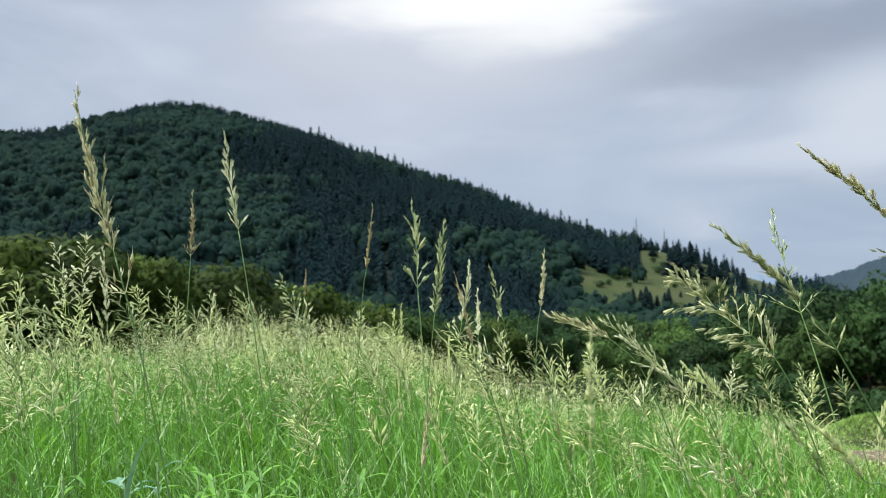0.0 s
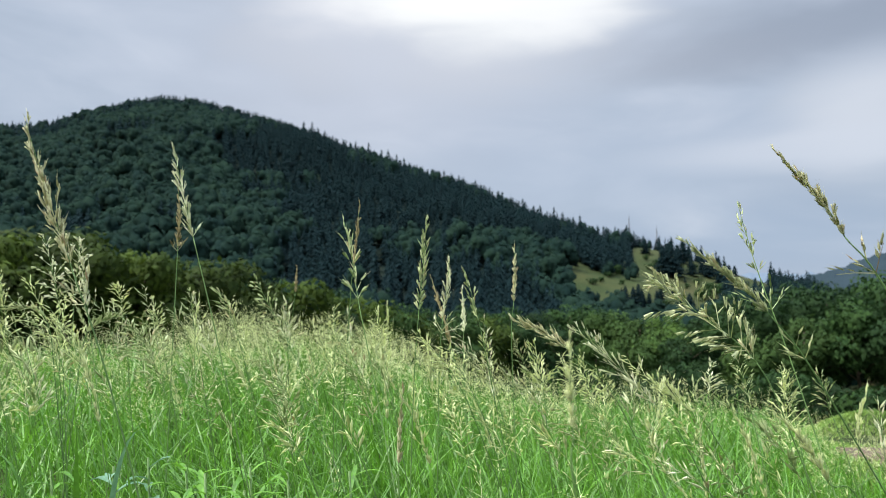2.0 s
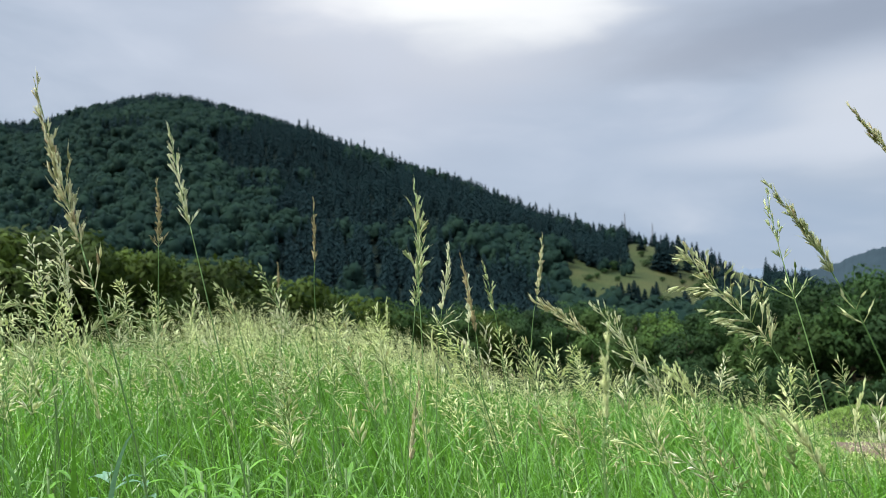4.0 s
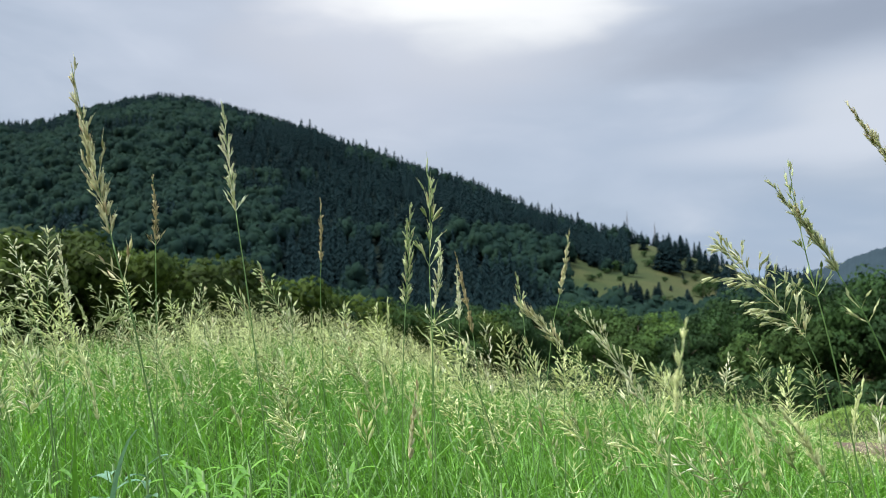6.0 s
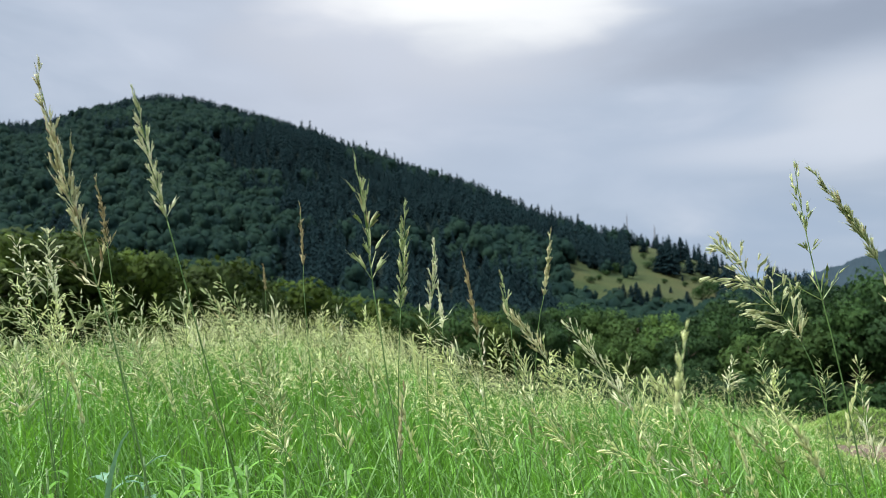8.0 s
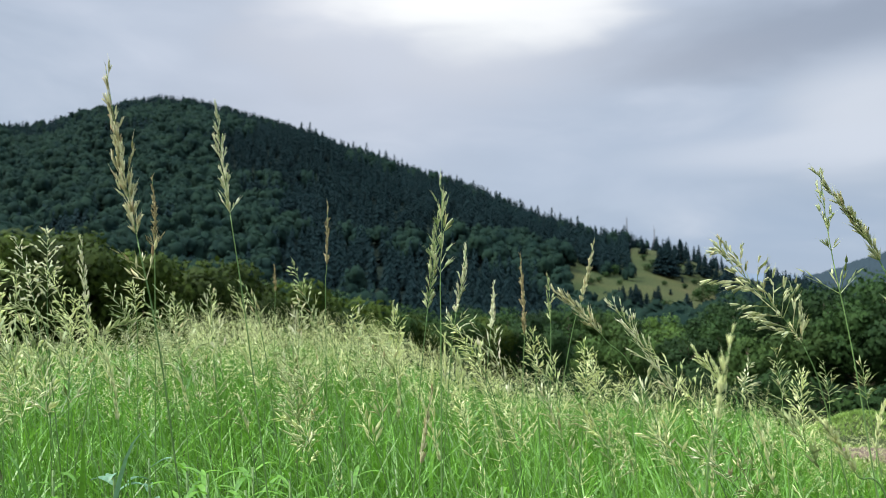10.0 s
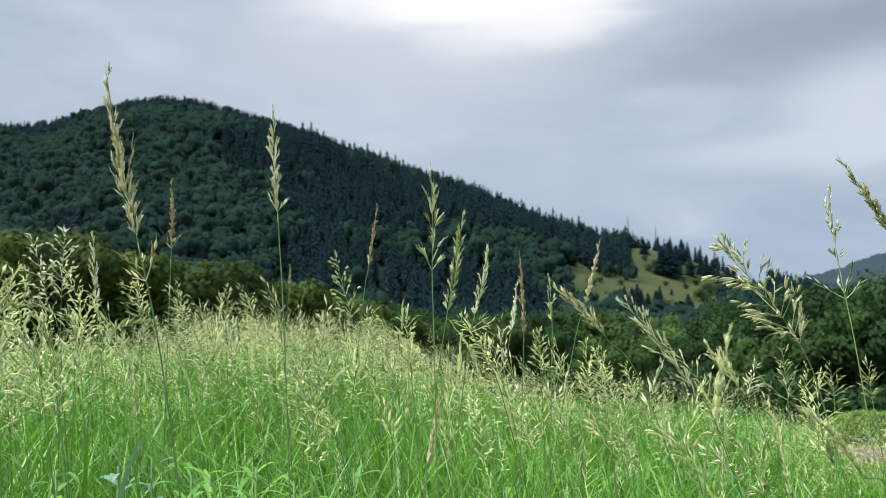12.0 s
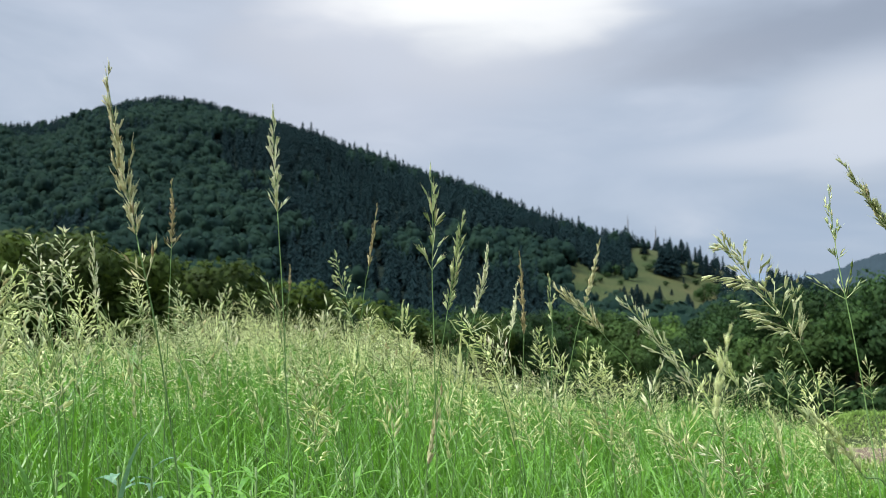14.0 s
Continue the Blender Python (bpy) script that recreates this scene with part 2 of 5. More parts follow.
def tube(points, radii, sides=5):
    """A tapered round rod along points."""
    p = np.asarray(points, float)
    d = np.gradient(p, axis=0)
    d /= np.linalg.norm(d, axis=1)[:, None] + 1e-12
    ref = np.where(np.abs(d[:, 2:3]) > 0.9, [[1.0, 0, 0]], [[0, 0, 1.0]])
    a = np.cross(d, ref)
    a /= np.linalg.norm(a, axis=1)[:, None] + 1e-12
    b = np.cross(d, a)
    ang = np.arange(sides) * 2 * math.pi / sides
    ring = a[:, None] * np.cos(ang)[None, :, None] + b[:, None] * np.sin(ang)[None, :, None]
    v = (p[:, None] + ring * np.asarray(radii, float)[:, None, None]).reshape(-1, 3)
    f = []
    for i in range(len(p) - 1):
        for j in range(sides):
            k = (j + 1) % sides
            q = (i * sides + j, i * sides + k, (i + 1) * sides + k, (i + 1) * sides + j)
            f += [(q[0], q[1], q[2]), (q[0], q[2], q[3])]
    f += [(0, j + 1, j) for j in range(1, sides - 1)]
    e = (len(p) - 1) * sides
    f += [(e, e + j, e + j + 1) for j in range(1, sides - 1)]
    return v, f


def unit(v):
    v = np.asarray(v, float)
    return v / (np.linalg.norm(v) + 1e-12)


def spikelet(at, way, length, width, awn=0.0, sides=4):
    """One husk: a slim spindle with a bristle at its tip."""
    d = unit(way)
    a = unit(np.cross(d, (0.3, 0.5, 0.81)))
    b = np.cross(d, a)
    ang = np.arange(sides) * 2 * math.pi / sides
    ring = at + d * length * 0.36 + width / 2 * (np.cos(ang)[:, None] * a + 0.7 * np.sin(ang)[:, None] * b)
    rings = [ring]
    if sides > 3:
        rings.append(at + d * length * 0.66 + (ring - at - d * length * 0.36) * 0.72)
    v = np.vstack([at, *rings, at + d * length])
    f, last = [], sides * (len(rings) - 1)
    for j in range(sides):
        k = (j + 1) % sides
        f += [(0, 1 + k, 1 + j), (last + sides + 1, last + 1 + j, last + 1 + k)]
        if last:
            f += [(1 + j, 1 + k, 1 + sides + k), (1 + j, 1 + sides + k, 1 + sides + j)]
    if awn:
        n = len(v)
        v = np.vstack([v, at + d * length * 0.8 + a * width * 0.12, at + d * length * 0.8 - a * width * 0.12, at + d * (length + awn) + b * awn * 0.25])
        f += [(n, n + 1, n + 2)]
    return v, f


def husk_mesh(name, mat, seed, fat=0.078):
    """A spikelet one unit long, pointing up: two outer scales, one floret between them, and bristles."""
    rng = np.random.default_rng(seed)
    bulk = Bulk()
    for k, (turn, grow, start) in enumerate(((0.0, 0.86, 0.0), (math.pi, 0.94, 0.04), (1.3, 1.0, 0.16))):
        c, s = math.cos(turn), math.sin(turn)
        open_by = rng.uniform(0.06, 0.28) if k < 2 else 0.02
        rows = []
        for t, w in ((0.0, 0.15), (0.2, 0.95), (0.4, 1.0), (0.7, 0.40), (1.0, 0.01)):
            w *= fat * (1.0 if k < 2 else 0.8)
            off = fat * 0.75 * math.sin(math.pi * min(1, t * 1.05)) * (k < 2) + open_by * t * t
            z = start + t * (grow - start)
            rows += [(-w, off * 0.45, z), (0, off + w * 0.4, z), (w, off * 0.45, z)]
        v = np.array(rows) @ np.array([[c, s, 0], [-s, c, 0], [0, 0, 1]])
        f = []
        for i in range(4):
            for j in (0, 1):
                q = i * 3 + j
                f += [(q, q + 1, q + 4), (q, q + 4, q + 3)]
        bulk.add(v, f)
    for k in range(2):
        bulk.add([(0.012, 0, 0.7), (-0.012, 0, 0.7), (rng.uniform(-0.2, 0.2), rng.uniform(-0.2, 0.2), rng.uniform(1.25, 1.6))], [(0, 1, 2)])
    return bulk.mesh(name, [mat], True)


def curve(points, n):
    """n points along a smooth curve through the given ones (Catmull-Rom)."""
    p = [np.asarray(q, float) for q in points]
    p = [2 * p[0] - p[1]] + p + [2 * p[-1] - p[-2]]
    out, spans = [], len(p) - 3
    for s in np.linspace(0, spans, n):
        i = min(int(s), spans - 1)
        u = s - i
        a, b, c, d = p[i:i + 4]
        out.append(0.5 * (2 * b + (c - a) * u + (2 * a - 5 * b + 4 * c - d) * u * u + (3 * b - a - 3 * c + d) * u ** 3))
    return np.array(out)


def panicle(rng, axis, nodes, branch, spread, per_node, per_branch, husk, awn=0.0, sides=4, branch_sides=3, drift=(0, 0, 0), droop=-0.25, husks=None, compact=False, plump=1.0):
    """A flowering head along an axis: whorls of fine branches, each set with husks. Returns vertices and triangles."""
    bulk = Bulk()
    n = len(axis)
    for i in range(nodes):
        u = 0.94 * (i + rng.uniform(0.0, 0.8)) / nodes
        k = min(int(u * (n - 1)), n - 2)
        w = u * (n - 1) - k
        at = axis[k] * (1 - w) + axis[k + 1] * w
        up = unit(axis[k + 1] - axis[k])
        side = unit(np.cross(up, (0.2, 0.97, 0.1)))
        other = np.cross(up, side)
        shape = min(0.14 + 1.9 * u, 1.14 - 0.85 * u) if compact else min(0.45 + 1.9 * u, 1.06 - 0.95 * max(0.0, u - 0.05))
        long = branch * shape * rng.uniform(0.6, 1.15)
        turn = rng.uniform(0, 6.28)
        for j in range(max(1, round(per_node * (1 - 0.4 * u)))):
            a = turn + j * 6.28 / max(1, per_node) + rng.uniform(-0.5, 0.5)
            out = side * math.cos(a) + other * math.sin(a)
            tilt = radians(spread * (1.15 - 0.55 * u) * rng.uniform(0.6, 1.3))
            way = unit(up * math.cos(tilt) + out * math.sin(tilt) + np.asarray(drift))
            l = long * rng.uniform(0.55, 1.1)
            pts = [at + way * l * s + np.array((0, 0, -0.10 * l * s * s)) for s in (0, 0.5, 1.0)]
            if branch_sides and l > 0.006:
                bulk.add(*tube(pts, (0.0006, 0.00045, 0.0003), branch_sides))
            count = max(1, round(per_branch * (1 - 0.45 * u) * rng.uniform(0.7, 1.3)))
            for q in range(count):
                s = 1.0 - 0.75 * q / max(1, count)
                p = at + way * l * s
                h = husk * rng.uniform(0.75, 1.15) * (1.05 - 0.25 * u)
                bend = unit(way + out * rng.uniform(-0.2, 0.35) - np.array((0, 0, droop * rng.uniform(0.5, 1.4))) + rng.uniform(-0.2, 0.2, 3) * (1 if compact else 1.9))
                if husks is not None:
                    husks.append((p, bend, h))
                    continue
                bulk.add(*spikelet(p, bend, h, h * plump * rng.uniform(0.19, 0.29), awn * rng.uniform(0.5, 1.2) if awn else 0, sides))
    bulk.add(*spikelet(axis[-1] - unit(axis[-1] - axis[-2]) * husk * 0.6, axis[-1] - axis[-2], husk * 0.6, husk * 0.12, awn, sides))
    return np.concatenate(bulk.v), np.concatenate(bulk.f)


# ---- terrain ----
def step(a, b, x):
    u = np.clip((np.asarray(x, float) - a) / (b - a), 0, 1)
    return u * u * (3 - 2 * u)


BEARING = (-60, -45, -32.9, -30.9, -28.8, -26.6, -24.3, -22.3, -19.8, -15.4, -11.4, -7.7, -3.0, 1.8, 5.5, 8.2, 11.8, 14.9, 17.1, 20.4, 22.8, 24.7, 26.6, 29.4, 32.4, 40, 60)
SKYLINE = (0.12, 0.2, 0.2202, 0.2251, 0.2373, 0.2557, 0.2729, 0.2833, 0.2833, 0.2681, 0.2503, 0.228, 0.2047, 0.1823, 0.1543, 0.1337, 0.1112, 0.0939, 0.0819, 0.0626, 0.0473, 0.0362, 0.0254, 0.0064, -0.0143, -0.03, -0.03)


def ridge_distance(az):
    """The summit lies farther off than the spur that runs down to the valley mouth."""
    return 640 + 300 * (1 - step(-22, 14, az))


def trees_on(az):
    """Height of the wood along the skyline."""
    return 13.0 - 8.0 * step(13, 17, az)


def ground_height(x, y):
    x, y = np.asarray(x, float), np.asarray(y, float)
    r = np.hypot(x, y)
    az = np.degrees(np.arctan2(x, y))
    ahead = 1 - step(60, 150, np.abs(az))
    fall = 0.125 * step(-12, 14, az) * ahead
    z = -fall * np.maximum(0, np.minimum(r, 90) - 0.8) - (0.152 - fall) * np.maximum(0, np.minimum(r, 90) - 7.0)
    z = z - 0.03 * np.clip(r - 90, 0, 160) * ahead
    far = ridge_distance(az)
    top = EYE[2] + far * np.interp(az, BEARING, SKYLINE) - trees_on(az)
    low = z
    u = np.clip((r - 210) / (far - 210), 0, 1)
    shape = 0.62 * u + 0.38 * u * u * (3 - 2 * u)
    hill = low + (top - low) * shape - 0.25 * np.maximum(0, r - far)
    front = step(75, 55, np.abs(az))
    z = np.where(r > 210, z + (np.maximum(hill, -60) - z) * front, z)
    bumps = 5.0 * np.sin(x * 0.021 + 1.0) * np.sin(y * 0.017 + x * 0.006) * step(260, 420, r) * step(0.0, 120.0, far - r)
    bank = 0.52 * step(11.4, 12.8, r) * step(40.0, 15.0, r) * step(25, 31, az) * step(110, 80, az)
    return z + bank + bumps + 0.012 * np.sin(x * 2.1 + 0.7) * np.sin(y * 1.7) * step(0.5, 2.0, r)


def on_ground(x, y):
    return float(ground_height(x, y))


def bearing(az, r):
    """A place on the ground by its bearing in degrees and its distance."""
    x, y = r * math.sin(radians(az)), r * math.cos(radians(az))
    return x, y, on_ground(x, y)


def terrain():
    radii = np.concatenate([[0.0], np.geomspace(0.5, 1300, 110), [2000, 3200, 4800]])
    turn = np.radians(np.concatenate([np.arange(-60, 60, 0.75), np.arange(60, 300, 6.0)]))
    rr, aa = np.meshgrid(radii, turn, indexing="ij")
    x, y = rr * np.sin(aa), rr * np.cos(aa)
    v = np.stack([x, y, ground_height(x, y)], -1).reshape(-1, 3)
    n, k = len(radii), len(turn)
    i, j = np.meshgrid(np.arange(n - 1), np.arange(k), indexing="ij")
    a, b, c, d = i * k + j, i * k + (j + 1) % k, (i + 1) * k + (j + 1) % k, (i + 1) * k + j
    f = np.concatenate([np.stack([a, b, c], -1).reshape(-1, 3), np.stack([a, c, d], -1).reshape(-1, 3)])
    f = f[:, ::-1]
    bulk = Bulk()
    mid = v[f].mean(1)
    r, az = np.hypot(mid[:, 0], mid[:, 1]), np.degrees(np.arctan2(mid[:, 0], mid[:, 1]))
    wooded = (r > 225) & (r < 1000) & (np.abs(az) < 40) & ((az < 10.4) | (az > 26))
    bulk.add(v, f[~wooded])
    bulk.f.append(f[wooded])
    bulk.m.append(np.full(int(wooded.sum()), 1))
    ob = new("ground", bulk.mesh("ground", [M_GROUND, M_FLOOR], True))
    tagged(ob, "rolling green and dry-yellow meadow ground falling to a wooded valley", "ground", kind="structure")


terrain()


def far_ridge(name, label, mat, dist, az0, az1, heights, rough):
    """A distant ridge with its own slope towards the valley."""
    az = np.linspace(az0, az1, 160)
    key = np.linspace(az0, az1, len(heights))
    rng = np.random.default_rng(5)
    top = EYE[2] + dist * np.interp(az, key, heights) + rng.uniform(-rough, rough, len(az)) + 2 * rough * np.sin(az * 3.1) * np.sin(az * 1.3)
    rows = []
    for s in np.linspace(0, 1, 14):
        r = dist - (1 - s) * dist * 0.22
        z = -60 + (top + 60) * s ** 0.9 + rng.uniform(-rough, rough, len(az)) * 0.6
        rows.append(np.stack([r * np.sin(np.radians(az)), r * np.cos(np.radians(az)), z], -1))
    r = dist * 1.1
    rows.append(np.stack([r * np.sin(np.radians(az)), r * np.cos(np.radians(az)), np.full(len(az), -60.0)], -1))
    v = np.concatenate(rows)
    k = len(az)
    i, j = np.meshgrid(np.arange(len(rows) - 1), np.arange(k - 1), indexing="ij")
    a, b, c, d = i * k + j, i * k + j + 1, (i + 1) * k + j + 1, (i + 1) * k + j
    bulk = Bulk()
    bulk.add(v, np.concatenate([np.stack([a, b, c], -1).reshape(-1, 3), np.stack([a, c, d], -1).reshape(-1, 3)]))
    tagged(new(name, bulk.mesh(name, [mat])), label, "hill", kind="structure")


far_ridge("backdrop", "wooded hill, blue-green with haze, far across the valley", M_FAR, 2300, 24, 52, (0.020, 0.036, 0.060, 0.085, 0.10, 0.11, 0.125, 0.13), 2.0)
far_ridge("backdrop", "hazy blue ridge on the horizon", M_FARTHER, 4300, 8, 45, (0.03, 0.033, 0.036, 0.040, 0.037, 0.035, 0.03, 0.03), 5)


# ---- woods ----
def leafy_template(seed, flakes=30, size=0.33):
    """A small far tree: lumpy boughs set with overlapping leaf tufts. Unit height and about 0.8 wide."""
    rng = np.random.default_rng(seed)
    bulk, bent = Bulk(), []
    g = (1 + 5 ** 0.5) / 2
    lump = np.array([(-1, g, 0), (1, g, 0), (-1, -g, 0), (1, -g, 0), (0, -1, g), (0, 1, g), (0, -1, -g), (0, 1, -g), (g, 0, -1), (g, 0, 1), (-g, 0, -1), (-g, 0, 1)]) / math.hypot(1, g)
    sides = [(0, 11, 5), (0, 5, 1), (0, 1, 7), (0, 7, 10), (0, 10, 11), (1, 5, 9), (5, 11, 4), (11, 10, 2), (10, 7, 6), (7, 1, 8), (3, 9, 4), (3, 4, 2), (3, 2, 6), (3, 6, 8), (3, 8, 9), (4, 9, 5), (2, 4, 11), (6, 2, 10), (8, 6, 7), (9, 8, 1)]
    lobes = rng.uniform(-0.22, 0.22, (5, 3)) + np.array([0, 0, 0.55])

    def settle(points, c):
        d = 0.75 * (points - c) / 0.27 + 0.8 * (points - (0, 0, 0.4)) + (0, 0, 0.15) + rng.normal(size=(len(points), 3)) * 0.28
        bent.append(d / np.linalg.norm(d, axis=1)[:, None])

    for c in lobes:
        q = lump * np.array([0.27, 0.27, 0.27]) * rng.uniform(0.72, 1.08, (12, 1)) + c
        bulk.add(q, sides)
        settle(q, c)
    for k in range(flakes):
        c = lobes[k % 5]
        d = unit(rng.normal(size=3) + np.array([0, 0, 0.35]))
        p = c + d * np.array([0.27, 0.27, 0.30]) * rng.uniform(0.85, 1.1)
        a = unit(np.cross(d, rng.normal(size=3)))
        e = np.cross(d, a)
        s = size * rng.uniform(0.35, 0.7)
        q = np.array([p + a * s * 0.6 - d * s * 0.15, p + e * s * 0.6 - d * s * 0.15, p - a * s * 0.6 - d * s * 0.2, p - e * s * 0.6 - d * s * 0.15, p + d * s * 0.25])
        bulk.add(q, [(0, 1, 4), (1, 2, 4), (2, 3, 4), (3, 0, 4)])
        settle(q, c)
    return np.concatenate(bulk.v), np.concatenate(bulk.f), np.concatenate(bent)


def fir_template(seed, tiers=8, boughs=7):
    """A small far conifer: tiers of drooping boughs round a spire. Unit height."""
    rng = np.random.default_rng(seed)
    bulk = Bulk()
    for i in range(tiers):
        u = i / tiers
        z, rad = 0.03 + 0.91 * u + rng.uniform(-0.03, 0.03), 0.21 * (1 - u) ** 0.85 + 0.015
        turn = rng.uniform(0, 6.28)
        for j in range(boughs):
            a = turn + 6.28 * (j + rng.uniform(-0.3, 0.3)) / boughs
            w, r = 0.5, rad * rng.uniform(0.55, 1.3)
            z = 0.03 + 0.91 * u + rng.uniform(-0.045, 0.045)
            tip = (r * math.cos(a), r * math.sin(a), z - 0.035)
            l = (0.5 * r * math.cos(a - w), 0.5 * r * math.sin(a - w), z + 0.02)
            q = (0.5 * r * math.cos(a + w), 0.5 * r * math.sin(a + w), z + 0.02)
            bulk.add([tip, l, (0, 0, z + 0.13 * (1 - 0.4 * u)), q], [(0, 2, 1), (0, 3, 2)])
    return np.concatenate(bulk.v), np.concatenate(bulk.f)


def in_clearing(az, r, far):
    """The steep pasture on the spur that is free of trees."""
    u = (r - 210) / (far - 210)
    wob = 0.03 * math.sin(az * 2.7 + 1) + 0.03 * math.sin(az * 6.1)
    if 10.3 < az < 15.2:
        return 0.19 + wob < u < 0.46 + 0.06 * (az - 11.0) / 4 + wob
    if 15.2 <= az < 22.0:
        return 0.11 + 0.05 * (az - 15.4) / 7 + wob < u < 0.93 + 1.5 * wob or (u > 0.9 and math.sin(az * 9.0) + math.sin(az * 23.0) > 0.9)
    return 22.0 <= az < 25 and 0.55 + wob < u


def outward(v, centre):
    """Directions out of a crown's middle, tipped a little upwards."""
    d = v - np.array(centre)
    d = d / (np.linalg.norm(d, axis=1)[:, None] + 1e-9) + (0, 0, 0.3)
    return d / (np.linalg.norm(d, axis=1)[:, None] + 1e-9)


def woods():
    rng = np.random.default_rng(11)
    near, leafy, firs = [leafy_template(s, 44, 0.24) for s in range(40, 46)], [leafy_template(s) for s in range(8)], [fir_template(s) for s in range(20, 26)]
    a, b = Bulk(), Bulk()
    spacing = 6.6
    for gx in np.arange(-640, 640, spacing):
        for gy in np.arange(110, 960, spacing):
            x, y = gx + rng.uniform(-3.4, 3.4), gy + rng.uniform(-3.4, 3.4)
            r, az = math.hypot(x, y), math.degrees(math.atan2(x, y))
            far = float(ridge_distance(az))
            if abs(az) > 37 or r < 150 or r > far + 14 or in_clearing(az, r, far) or rng.uniform() < 0.03:
                continue
            z = on_ground(x, y)
            if (z + 19 - EYE[2]) / r < -0.02:
                continue
            kind = noise.noise((x * 0.009, y * 0.009, 3.1)) + 0.35 * noise.noise((x * 0.05, y * 0.05, 7.7))
            bias = -0.30 + 0.75 * float(step(-20, -6, az)) * max(float(step(230, 380, r)), 0.85 * float(step(-9, -3, az))) + 0.10 * float(step(0.75, 0.95, r / far)) * float(step(-30, -10, az)) + 0.8 * float(step(0.82, 0.91, r / far)) * float(step(-36, -21, az)) - 0.9 * float(step(8, 11, az)) * float(step(430, 330, r))
            turn, tall = rng.uniform(0, 6.28), rng.uniform(0.6, 1.3)
            c, s = math.cos(turn), math.sin(turn)
            spin = np.array([[c, s, 0], [-s, c, 0], [0, 0, 1]])
            spur = 15.2 <= az < 22.5 and r > far - 60
            mixed = r / far > 0.86 and rng.uniform() < 0.15
            if kind + bias > (0.55 if spur else 0.0) and not mixed:
                v, f = firs[rng.integers(len(firs))]
                h = 15 * tall * (0.9 if r / far > 0.92 else 1.0) * (1.35 if rng.uniform() < 0.08 and az > -12 else 1.0)
                w = v @ spin * (h * 1.2, h * 1.2, h)
                b.add(w + (x, y, z - 0.6), f)
                b.bent.append(outward(w, (0, 0, 0.2 * h)))
            else:
                v, f, out = (near if r < 255 else leafy)[rng.integers(6)]
                h = 13.5 * tall * (0.55 if spur else 0.85 if r / far > 0.93 else 1.0)
                w = v @ spin * (h * 0.85, h * 0.85, h)
                a.add(w + (x, y, z - 1.5), f)
                a.bent.append(out @ spin)
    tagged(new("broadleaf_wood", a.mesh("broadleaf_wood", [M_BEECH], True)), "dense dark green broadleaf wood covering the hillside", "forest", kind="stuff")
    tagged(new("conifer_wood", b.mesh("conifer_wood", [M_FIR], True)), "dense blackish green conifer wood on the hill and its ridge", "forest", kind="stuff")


woods()


# ---- single trees ----
def crown_tufts(rng, lobes, tufts, size):
    """Leaf tufts over a set of lobes (centre and radii): uneven outline, gaps between them."""
    bulk = Bulk()
    for k in range(tufts):
        c, rad = lobes[k % len(lobes)]
        d = unit(rng.normal(size=3) + np.array([0, 0, 0.25]))
        p = np.asarray(c) + d * np.asarray(rad) * rng.uniform(0.55, 1.12)
        n = unit(d + rng.normal(size=3) * 0.5)
        a = unit(np.cross(n, rng.normal(size=3)))
        b = np.cross(n, a)
        s = size * rng.uniform(0.5, 1.2)
        bulk.add([p + a * s, p + b * s * 0.45 + n * s * 0.2, p - a * s * 0.9, p - b * s * 0.5 + n * s * 0.15, p + n * s * 0.45 + b * s * 0.2],
                 [(0, 1, 4), (1, 2, 4), (2, 3, 4), (3, 0, 4)])
        bulk.bent.append(np.tile(unit(d + 0.4 * (n - d) + (0, 0, 0.15)), (5, 1)))
    return bulk


def broadleaf_tree(seed, mat, label, height=12.0, wide=8.0, tufts=3200, size=0.39):
    rng = np.random.default_rng(seed)
    root = new("tree")
    tagged(root, label, "tree")
    wood = Bulk()
    lean, limbs = rng.uniform(-0.3, 0.3, 2), []
    wood.add(*tube(curve([(0, 0, -0.8), (0.05, 0, height * 0.2), (lean[0], lean[1], height * 0.5), (lean[0] * 2, lean[1] * 2, height * 0.85)], 8), np.linspace(0.024 * height, 0.004 * height, 8), 8))
    lobes = [((lean[0] * 2, lean[1] * 2, height * 0.78), (wide * 0.28, wide * 0.28, height * 0.22))]
    for k in range(9):
        a = k * 2.4 + rng.uniform(-0.4, 0.4)
        u = 0.28 + 0.5 * k / 9
        reach = wide * 0.32 * (1.15 - 0.6 * (u - 0.28)) * rng.uniform(0.8, 1.2)
        start = np.array((lean[0] * u, lean[1] * u, height * u))
        end = start + (reach * math.cos(a), reach * math.sin(a), height * rng.uniform(0.03, 0.14))
        limb = Bulk()
        limb.add(*tube(curve([start, (start + end) / 2 + (0, 0, height * 0.03), end], 5), np.linspace(0.009 * height, 0.002 * height, 5), 5))
        limbs.append(limb)
        q = wide * rng.uniform(0.17, 0.25)
        lobes.append((end, (q, q, q * rng.uniform(0.8, 1.1))))
    trunk = part("trunk", wood, M_BARK, root, "grey-brown trunk", True)
    for limb in limbs:
        part("limb", limb, M_BARK, trunk, "", True)
    part("crown", crown_tufts(rng, lobes, tufts, size), mat, root, "", True)
    return root


